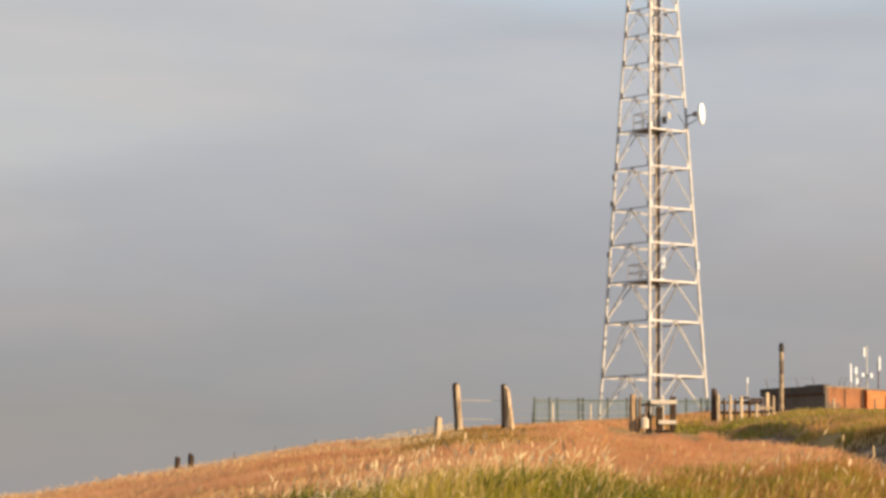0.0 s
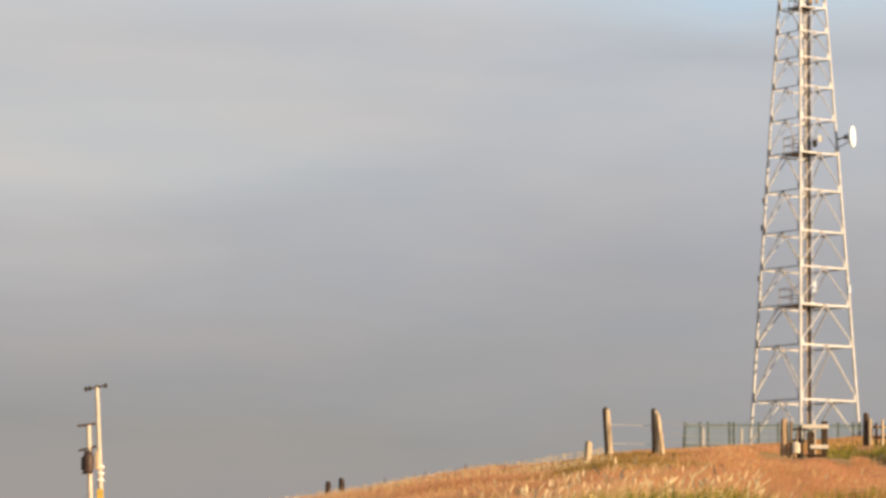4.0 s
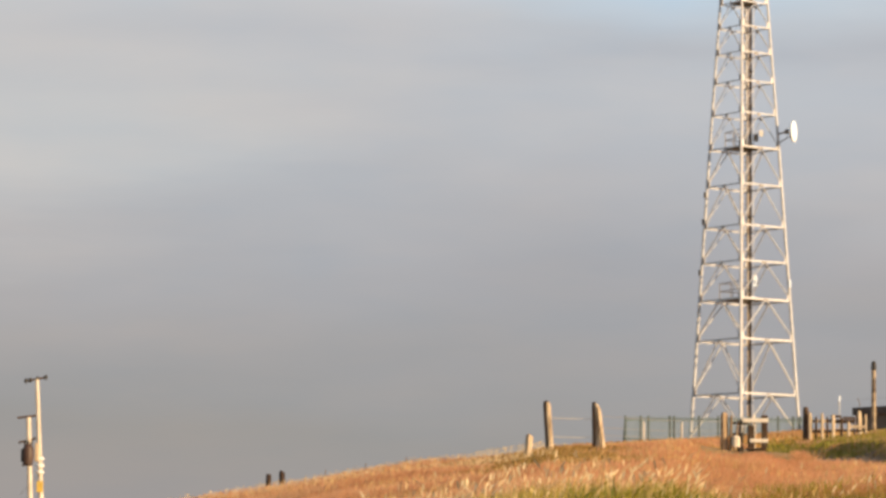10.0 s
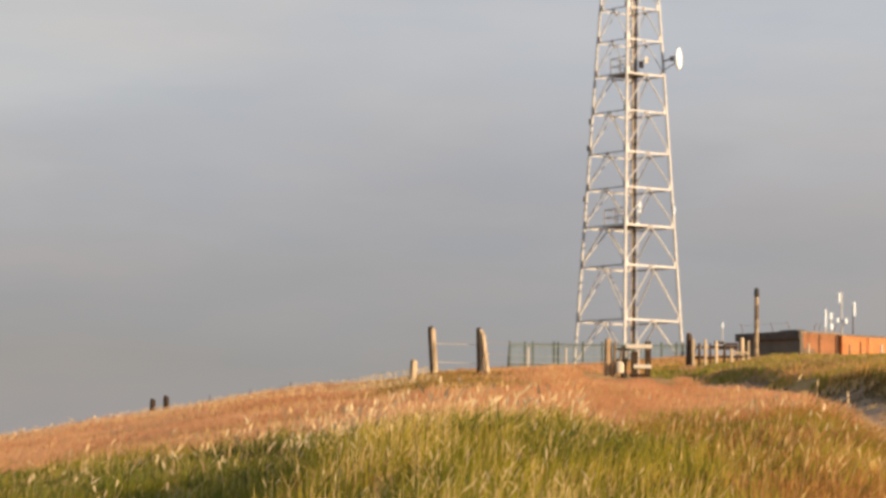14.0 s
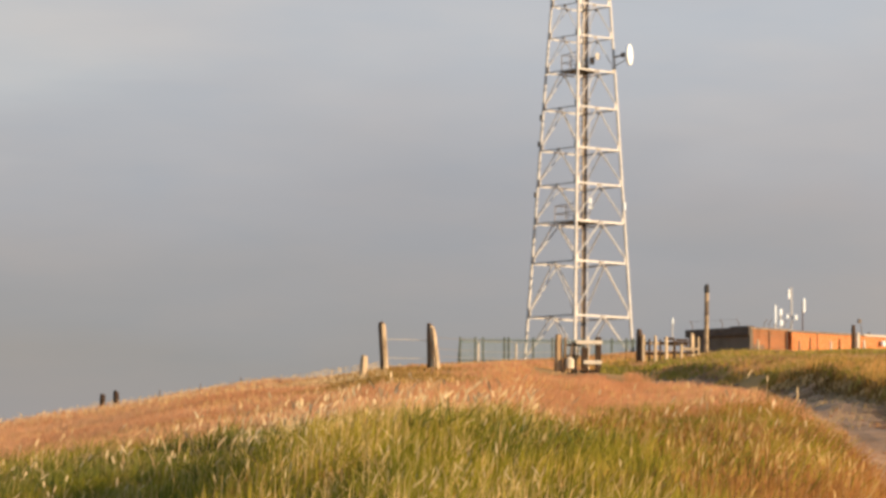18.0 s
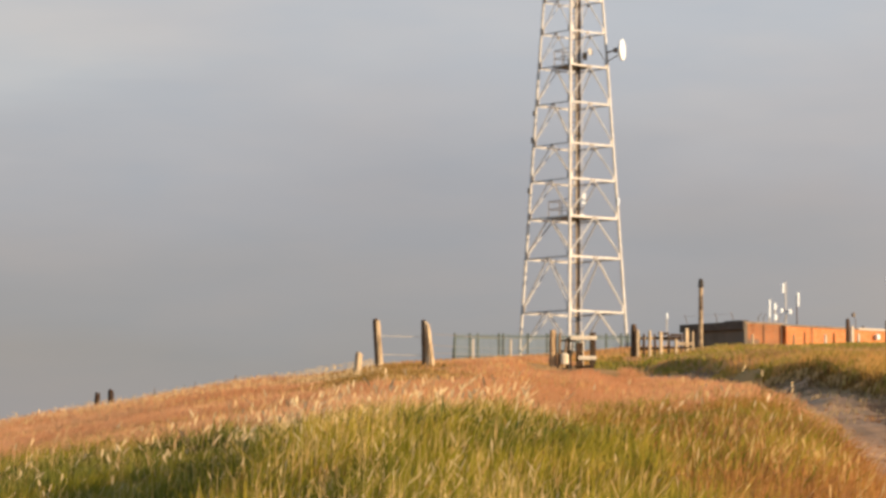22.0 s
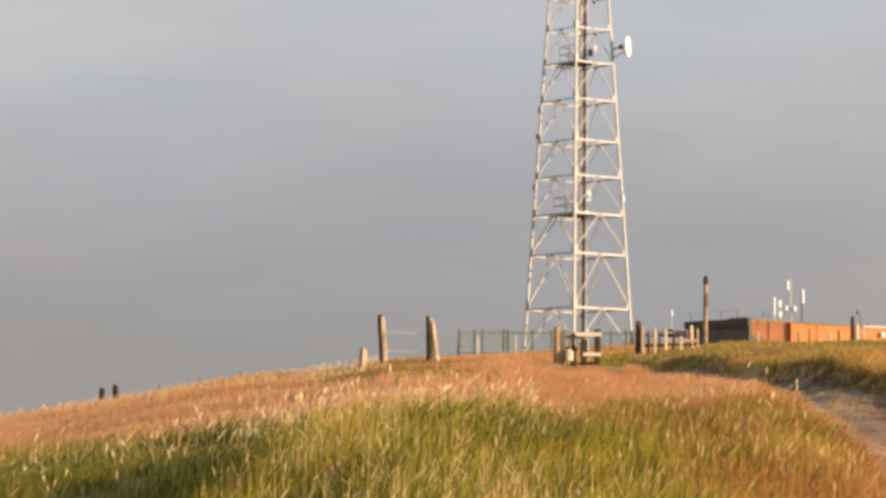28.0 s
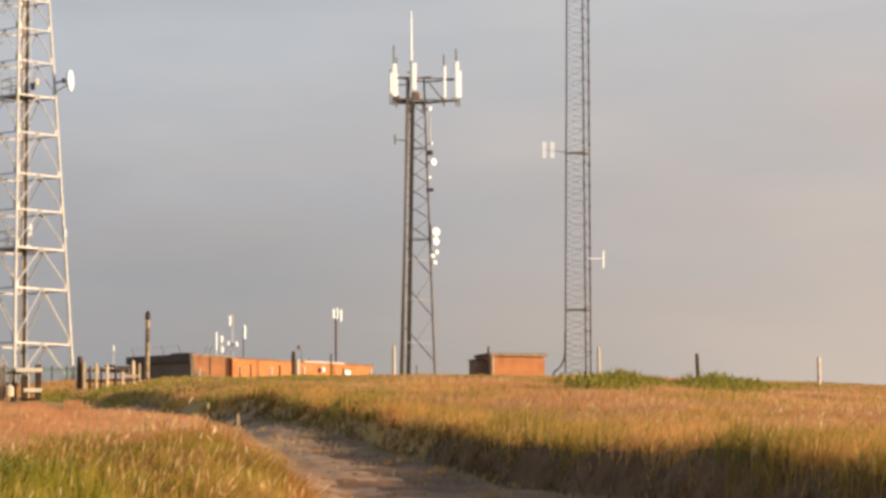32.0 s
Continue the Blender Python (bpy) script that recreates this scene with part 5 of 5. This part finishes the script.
def build_roof_aerial(name, x, y, z0, z1, label, panels, thick=0.045, steel=None):
    """A pole with white panels round it: (height, side offset, width, length)."""
    A = thing(name, (x, y, z0), label, "aerial", group="aerials by the brick building")
    part("pole", rod((0, 0, 0), (0, 0, z1 - z0), thick, 6), steel or GALV, A)
    for pz, off, w, ln in panels:
        P = part("panel", block(off - w * 0.38, off + w * 0.38, -0.16, -0.05, pz - z0 - ln / 2, pz - z0 + ln / 2, min(0.05, w * 0.3)), WHITE, A)
        part("clip", rod((0, 0, pz - z0), (off, -0.08, pz - z0), 0.025, 5), GALV_DARK, P)
    return A


def build_shed():
    x0, y0 = 37.0, 185.0
    base = h(x0 + 1.7, y0 + 1) - 0.1
    top = 12.08 - base
    S = thing("brick_shed", (x0, y0, base), "small brick hut with an overhanging flat roof", "hut", turn=10)
    t = 0.22
    W, D = 3.55, 2.6
    part("wall", block(0, W, 0, t, 0, top), BRICK_HUT, S)
    part("wall", block(0, W, D - t, D, 0, top), BRICK_HUT, S)
    part("wall", block(0, t, t, D - t, 0, top), BRICK_HUT, S)
    part("wall", block(W - t, W, t, D - t, 0, top), BRICK_HUT, S)
    part("roof", block(-0.12, W + 0.14, -0.16, D + 0.15, top, top + 0.17, 0.03), ROOF, S)
    part("fascia", block(-0.14, W + 0.16, -0.19, -0.162, top - 0.03, top + 0.16), GREY_BOARD, S, "weathered grey-brown fascia board")
    # thin dark strip added as painted shade on the hut's left corner
    part("corner_shade", block(-0.06, 0.12, -0.03, -0.003, 0, top - 0.01), DARK_TONE, S, "dark strip painting the shade at the corner")
    L = part("lean_to", block(-0.75, -0.02, 0.6, 1.9, 0, top - 0.25), FASCIA, S, "brown lean-to cupboard")
    part("lid", block(-0.82, 0.0, 0.5, 2.0, top - 0.25, top - 0.18, 0.02), ROOF, L)
    return S


build_brick_building()
build_shed()
bz = 11.6
build_roof_aerial("roof_aerial", 19.69, 183.0, bz, 13.3, "slim white stick aerial on the brick building's roof", [(12.75, 0.0, 0.17, 1.1)])
build_roof_aerial("roof_aerial", 20.04, 183.2, bz, 13.1, "short pole with two small white aerials on the roof", [(12.9, 0.0, 0.24, 0.40), (12.25, 0.03, 0.28, 0.36)])
build_roof_aerial("roof_aerial", 20.70, 183.2, bz, 14.4, "tall pole aerial with a white cross bar on the roof", [(14.0, -0.17, 0.2, 0.6), (12.65, -0.26, 0.22, 0.26), (12.6, 0.24, 0.26, 0.3)])
build_roof_aerial("roof_aerial", 21.42, 183.6, bz, 13.6, "white panel aerial on a dark bracket on the roof", [(13.35, 0.06, 0.2, 0.85)], 0.035, RED_STEEL)
build_roof_aerial("pole_aerial", 28.25, 191.5, h(28.25, 191.5) - 0.2, 14.7, "steel pole with a cluster of white panel aerials behind the building", [(15.05, -0.19, 0.26, 0.62), (15.1, 0.06, 0.18, 0.7), (14.95, 0.29, 0.22, 0.78)], 0.07, RED_STEEL)
build_roof_aerial("pole_aerial", 11.13, 150.5, h(11.13, 150.5) - 0.2, 10.5, "thin grey pole with a small white head", [(10.4, 0.0, 0.12, 0.28)], 0.03)


# ---- green fence round the tower ----
def build_green_fence():
    y = 185.0
    F = thing("green_fence", (0.8, y, h(3, y)), "green steel palisade fence round the tower compound", "fence")
    z0 = h(3, y)
    top = 11.29
    xs = [0.0, 0.92, 1.40, 2.68, 2.95, 4.44, 5.60, 7.4, 9.2, 10.1, 10.5, 11.2]
    for x in xs:
        zb = h(x + 0.8, y) - z0
        part("post", block(x - 0.06, x + 0.06, -0.06, 0.06, zb - 0.2, top + 0.05 - z0, 0.012), GREEN_PAINT, F)
    for a, b in zip(xs, xs[1:]):
        for z in (0.35, top - z0 - 0.18):
            part("rail", block(a + 0.05, b - 0.05, -0.02, 0.03, z, z + 0.06), GREEN_PAINT, F)
        k = int((b - a) / 0.13)
        for i in range(1, k + 1):
            x = a + (b - a) * i / (k + 1)
            part("pale", block(x - 0.018, x + 0.018, -0.035, -0.022, h(x + 0.8, y) - z0, top - z0), PALE_GREEN, F)
        part("pale_rail", block(a + 0.05, b - 0.05, -0.05, -0.036, top - z0 - 0.30, top - z0 - 0.25), PALE_GREEN, F)
    for i in range(1, 6):
        part("post", block(-0.05, 0.05, i * 5 - 0.05, i * 5 + 0.05, h(0.8, y + 5 * i) - z0 - 0.2, top - z0, 0.012), GREEN_PAINT, F)
    return F


build_green_fence()

# ---- fence posts, gate and stile ----
rngp = random.Random(11)


def lone_post(name, x, y, top, w, mat, label, lean=(0, 0), group="fence posts", square=False):
    z = h(x, y)
    hh = max(top - z, 0.3)
    vf = block(-w / 2, w / 2, -w / 2, w / 2, -0.25, hh, w * 0.12) if square else post(hh, w, rngp, lean)
    ob = part(name, vf, mat)
    ob.matrix_world = pose(x, y, z, 0, 0, rngp.uniform(-10, 10))
    return tagged(ob, label, "post", group)


# dark wood colour that stands for the shaded side of the posts
POST_SHADE = material("post_shade_wood", (0.20, 0.125, 0.07), (0.04, 0.026, 0.017), rough=0.95, scale=3, fine=30, bump=0.9, vary=0.15, stretch=(5, 5, 0.9))
WIRE_PALE = material("pale_fence_wire", (0.74, 0.68, 0.58), (0.55, 0.48, 0.38), rough=0.6, scale=6, bump=0)
SPLIT_PALE = material("pale_split_wood", (0.66, 0.52, 0.35), (0.13, 0.088, 0.052), rough=0.95, scale=2.2, fine=16, bump=0.9, vary=0.15, stretch=(4, 4, 0.8), lo=0.3, hi=0.6)
GREY_WOOD = material("grey_split_wood", (0.42, 0.30, 0.185), (0.05, 0.035, 0.022), rough=0.95, scale=2.2, fine=30, bump=0.9, vary=0.1, stretch=(5, 5, 0.7), lo=0.3, hi=0.6)


def split_post(x, y, top, w, label, lean):
    """An old straining post: wood painted dark as its shaded side, a paler lit slab standing proud."""
    ob = lone_post("fence_post", x, y, top, w, POST_SHADE, label, lean)
    hh = top - h(x, y)
    face = part("split_face", post(hh - 0.02, w * 0.66, rngp, lean), SPLIT_PALE, ob, "paler slab painting the lit side")
    face.matrix_basis = pose(w * 0.20, -w * 0.30, 0)
    part("top_knot", post(0.10, w * 0.62, rngp, depth=0.08), CHARRED, ob, "dark rotted top").matrix_basis = pose(lean[0] - w * 0.1, lean[1], hh - 0.07)


split_post(-1.83, 90, 6.72, 0.25, "tall weathered timber straining post on the crest", (-0.10, 0))
split_post(-0.47, 90, 6.69, 0.22, "tall weathered timber straining post with a leaning strut", (-0.04, 0))
lone_post("fence_strut", -0.25, 89.8, 6.60, 0.13, SPLIT_PALE, "leaning timber strut beside a fence post", (-0.16, 0.0))
lone_post("fence_post", -2.42, 88, 5.66, 0.25, SPLIT_PALE, "short sawn-off timber stump in the grass", (0.04, 0))
for zz, lab in ((6.25, "upper"), (5.70, "lower")):
    ob = part("fence_wire", rod((-1.86, 90, zz), (-0.45, 90, zz - 0.03), 0.009, 6), WIRE_PALE)
    tagged(ob, lab + " thin pale wire strung between two posts", "fence wire", "fence wires")
lone_post("fence_post", -10.94, 97, 4.78, 0.20, CHARRED, "dark old post at the brow of the hill", (0.02, 0))
lone_post("fence_post", -10.47, 97, 4.88, 0.20, CHARRED, "dark old post with a rounded cap at the brow", (-0.03, 0))
for x in (-9.2, -7.9, -6.6):
    lone_post("fence_post", x, 98, h(x, 98) + 0.60, 0.035, WOOD, "thin distant fence stake at the brow")

# gate posts and stile where the track meets the fence
lone_post("gate_post", 4.20, 115, 7.77, 0.30, GREY_WOOD, "thick weathered timber gate post")
lone_post("gate_post", 4.43, 114.9, 7.66, 0.13, WOOD, "slim weathered post beside the gate", (0.03, 0))
lone_post("gate_post", 4.59, 115, 7.48, 0.10, GREY_WOOD, "thin leaning stake behind a white box", (0.14, 0))
ob = part("feed_box", block(-0.145, 0.145, -0.12, 0.12, 0.0, 0.42, 0.08), CREAM)
ob.matrix_world = pose(4.64, 114.75, 6.49)
tagged(ob, "small white plastic box fixed low on a post", "box")
WHITE_RAIL = material("whitewashed_board", (0.80, 0.74, 0.64), (0.58, 0.52, 0.42), rough=0.85, scale=5, bump=0.3, vary=0.1)
G = thing("stile", (5.36, 115, 6.15), "timber stile with pale rails and dark posts", "stile")
gz = h(5.36, 115) - 6.15
for x, w, m, top in ((-0.15, 0.26, WOOD_DARK, 1.15), (0.35, 0.23, WOOD_DARK, 1.54), (-0.05, 0.11, WHITE_RAIL, 1.56)):
    part("post", block(x - w / 2, x + w / 2, -w / 2, w / 2, min(gz - 0.2, -0.1), top, 0.03), m, G)
for x0, x1, z, t in ((-0.49, 0.49, 1.26, 0.15), (-0.20, 0.47, 0.51, 0.14)):
    part("rail", block(x0, x1, -0.19, -0.14, z, z + t, 0.01), WHITE_RAIL, G, "whitewashed rail")
part("step", block(-0.35, 0.45, -0.5, 0.3, 0.24, 0.29, 0.01), WOOD_DARK, G)
lone_post("gate_post", 7.69, 122, 8.38, 0.25, WOOD_DARK, "thick dark gate post")
lone_post("gate_post", 7.85, 121.8, 8.15, 0.14, WOOD_PALE, "pale post beside the dark gate post")
for x, top, w, m in ((8.34, 8.15, 0.13, WOOD_PALE), (8.79, 8.1, 0.14, WOOD_PALE), (9.41, 7.81, 0.14, WOOD_PALE), (9.84, 8.26, 0.17, WOOD_PALE), (10.1, 8.15, 0.09, WOOD_PALE), (8.1, 8.01, 0.11, WOOD_DARK), (8.55, 7.99, 0.10, WOOD_DARK), (9.12, 7.97, 0.12, WOOD_DARK), (9.62, 7.92, 0.10, WOOD_DARK)):
    lone_post("fence_post", x, 122 + (x - 8) * 0.2, top, w, m, "low pale timber paddock post" if m is WOOD_PALE else "low dark timber paddock post")
for x0, x1, z, t, m in ((7.74, 8.87, 7.79, 0.12, WOOD_PALE), (7.83, 8.73, 7.38, 0.11, WOOD_DARK), (8.51, 9.68, 7.83, 0.09, WOOD_DARK), (9.41, 10.14, 7.58, 0.11, WOOD_PALE), (8.73, 9.91, 7.43, 0.09, WOOD_DARK)):
    ob = part("fence_rail", block(x0, x1, 122.25, 122.30, z, z + t, 0.01), m)
    tagged(ob, "weathered timber fence rail", "fence rail", "fence rails")

for x, top, w, m, lean in ((4.74, 7.55, 0.09, WOOD_DARK, 0.10), (4.90, 7.50, 0.08, WOOD, -0.10), (4.82, 7.30, 0.07, WOOD_PALE, 0.16)):
    lone_post("fence_stake", x, 115.3, top, w, m, "thin weathered stake between gate post and stile", (lean, 0))
for x0, x1, z in ((4.5, 5.1, 7.36), (4.45, 5.0, 6.95)):
    tagged(part("fence_rail", block(x0, x1, 115.36, 115.40, z, z + 0.08, 0.01), WOOD_DARK), "dark timber rail between gate post and stile", "fence rail", "fence rails")
for x0, x1, y0, z in ((8.80, 9.22, 123.6, 8.06), (9.30, 9.80, 123.9, 8.02), (8.95, 9.75, 124.2, 7.86)):
    tagged(part("fence_rail", block(x0, x1, y0, y0 + 0.06, z, z + 0.10, 0.01), WOOD_DARK), "dark timber board behind the paddock posts", "fence rail", "fence rails")
for x, y, top in ((1.89, 183, 10.89), (4.16, 183, 10.86)):
    lone_post("fence_post", x, y, top, 0.14, CONCRETE, "pale concrete post before the green fence")
for k, (za, zb) in enumerate(((6.32, 7.45), (5.98, 7.1), (5.75, 6.9))):
    run = [(-0.40 + 4.6 * i / 8, 90 + 25 * i / 8, za + (zb - za) * i / 8 - 0.05 * math.sin(math.pi * i / 8)) for i in range(9)]
    tagged(part("fence_wire", join(*[rod(p, q, 0.008, 4) for p, q in zip(run, run[1:])]), WIRE), "slack plain wire strung between old fence posts", "fence wire", "fence wires")

# old pole with a dark cap before the building
MOTTLED = material("mottled_pole_wood", (0.42, 0.33, 0.22), (0.09, 0.065, 0.045), rough=0.9, scale=1.6, fine=14, bump=0.6, stretch=(1, 1, 1.6), lo=0.42, hi=0.58)
P = thing("timber_pole", (12.75, 150, h(12.75, 150)), "thick old timber pole with a dark cap", "pole")
pz = P.matrix_world.translation.z
part("shaft", post(12.1 - pz, 0.23, rngp, (0.03, 0), 9), MOTTLED, P)
part("cap", lathe([(-0.38, 0.115), (-0.3, 0.135), (-0.05, 0.125), (0.06, 0.06)], (0, 0, 1), (0.03, 0, 12.15 - pz), 10), CABLE, P, "black weathered cap")

# posts along the top of the bank
for x, y, top, w, m, lab in ((25.04, 150, 10.59, 0.2, CONCRETE, "pale concrete fence post"), (35.52, 150, 10.56, 0.2, CONCRETE, "pale concrete fence post"),
                             (29.85, 150, 10.55, 0.13, WOOD_DARK, "thin dark timber fence post before the hut"), (30.02, 149.8, 10.05, 0.12, WOOD_PALE, "bleached timber fence post before the hut"), (32.56, 120, 8.5, 0.17, WOOD_DARK, "dark leaning timber fence post"),
                             (37.67, 120, 8.42, 0.16, CONCRETE, "pale slim fence post"),
                             (20.0, 150, 10.25, 0.22, WOOD_DARK, "dark timber post before the brick wall"), (20.15, 149.6, 9.87, 0.2, CONCRETE, "pale concrete fence post")):
    lone_post("fence_post", x, y, top, w, m, lab, (-0.05, 0) if "leaning" in lab else (0, 0))
for x, top, w, m in ((15.31, 9.46, 0.15, WOOD_PALE), (17.34, 9.47, 0.12, WOOD), (17.87, 9.61, 0.09, WOOD_DARK), (18.89, 9.47, 0.14, CONCRETE), (19.31, 9.55, 0.10, WOOD_DARK),
                     (20.52, 9.53, 0.15, CONCRETE), (21.88, 10.16, 0.09, WOOD_DARK), (22.5, 9.5, 0.11, WOOD), (23.84, 9.44, 0.14, CONCRETE), (26.2, 9.6, 0.10, WOOD)):
    lone_post("fence_post", x, 150, top, w, m, {WOOD_DARK: "thin dark fence stake before the brick building", CONCRETE: "slim pale concrete post before the brick building"}.get(m, "slim weathered timber post before the brick building"))


# ---- pole-mounted transformer on the left ----
def build_power_pole():
    x, y = -31.24, 165.0
    z = h(x, y)
    T = thing("power_pole", (x, y, z), "tall pale timber power pole with a crossarm and insulators", "power pole", "power poles")
    top = 12.12 - z
    part("pole", rod((0.42, 0, -0.3), (-0.12, 0, top), 0.17, 10, 0.105), POLE_WOOD, T, "bleached timber pole")
    A = part("crossarm", rod((-0.82, 0, top - 0.13), (0.42, 0, top + 0.10), 0.055, 6), WOOD_DARK, T, "dark crossarm")
    for k in (-0.72, -0.5, -0.1, 0.36):
        part("insulator", lathe([(-0.14, 0.05), (-0.05, 0.10), (0.06, 0.10), (0.13, 0.04)], (0, 0, 1), (k, 0, top + 0.03 + 0.18 * k), 8), CABLE, A)
    for i, zz in enumerate((7.77, 7.40, 7.04)):
        part("insulator", lathe([(0, 0.1), (0.04, 0.24), (0.14, 0.24), (0.2, 0.1)], (0, 0, 1), (0.16, -0.12, zz - z - 0.1), 12), PORCELAIN, T, "large pale insulator")
    part("warning_plate", block(0.02, 0.38, -0.24, -0.20, 5.95 - z, 6.55 - z, 0.01), YELLOW, T, "yellow warning plate")
    part("stay_wire", rod((0.18, 0, 7.0 - z), (-1.0, 0.5, 5.85 - z), 0.012, 4), WIRE, T)
    x2, y2 = -31.4, 163.0
    z2 = h(x2, y2)
    U = thing("transformer_pole", (x2, y2, z2), "pale timber pole carrying a dark transformer", "power pole", "power poles")
    t2 = 9.92 - z2
    part("pole", rod((0.32, 0, -0.3), (0.0, 0, t2), 0.15, 10, 0.13), POLE_WOOD, U, "bleached timber pole")
    part("crossarm", rod((-0.6, 0, t2 - 0.03), (0.42, 0, t2 + 0.1), 0.06, 6), WOOD_DARK, U, "dark crossarm")
    K = part("transformer", lathe([(0, 0.16), (0.08, 0.27), (0.5, 0.30), (0.95, 0.29), (1.1, 0.22), (1.2, 0.08)], (0, 0, 1), (0.10, -0.40, 7.30 - z2), 16), TANK, U, "dark round transformer tank")
    part("cooling_fin", block(-0.27, -0.18, -0.5, -0.3, 7.5 - z2, 8.2 - z2, 0.02), CABLE, K)
    part("cabinet", block(0.42, 0.66, -0.3, 0.0, 7.55 - z2, 8.55 - z2, 0.04), WOOD_PALE, U, "tan cable box beside the transformer")
    for k in range(3):
        part("bushing", lathe([(0, 0.04), (0.1, 0.07), (0.25, 0.04)], (0, 0, 1), (-0.08 + 0.18 * k, -0.40, 8.42 - z2), 8), CABLE, K)
    part("bracket", rod((-0.5, 0, 8.56 - z2), (0.45, 0, 8.8 - z2), 0.06, 6), WOOD_DARK, U)
    part("bracket", rod((-0.3, 0, 7.35 - z2), (0.2, 0, 7.4 - z2), 0.06, 6), GALV_DARK, U)


build_power_pole()


# ---- low scrub on the brow ----
def build_scrub():
    rng = np.random.default_rng(23)
    spots = [(rng.uniform(0.242, 0.294), rng.uniform(90, 120), rng.uniform(0.5, 1.25), rng.uniform(0.24, 0.56)) for _ in range(44)]
    spots += [(rng.uniform(0.227, 0.248), rng.uniform(82, 100), rng.uniform(0.5, 1.1), rng.uniform(0.26, 0.58)) for _ in range(22)]
    spots += [(rng.uniform(0.208, 0.226), rng.uniform(86, 98), rng.uniform(0.3, 0.5), rng.uniform(0.12, 0.22)) for _ in range(5)]
    for a, y, r, hh in spots:
        x = a * y
        n = int(170 * r + 40)
        z = h(x, y)
        a, q = rng.uniform(0, 2 * np.pi, n), np.sqrt(rng.uniform(0, 1, n))
        px, py = x + np.cos(a) * q * r, y + np.sin(a) * q * r
        pz = height(px, py) + hh * (1 - q ** 2) * rng.uniform(0.1, 1.0, n)
        S = thing("scrub_bush", (x, y, z), "low dark green scrub bush in the dry grass", "bush", "bushes on the brow")
        stems = [rod((0, 0, -0.15), (r * 0.5 * math.cos(k * 1.3), r * 0.5 * math.sin(k * 1.3), hh * 0.6), 0.03, 5, 0.012) for k in range(5)]
        part("stems", join(*stems), WOOD_DARK, S)
        ob = blades("leaves", px - x, py - y, rng.uniform(0.12, 0.30, n), rng.uniform(0.025, 0.06, n), SHRUB, "small dark green leaves", rng, bend=0.8, base_z=pz - z)
        ob.parent = S
        del ob["category"], ob["kind"]


build_scrub()
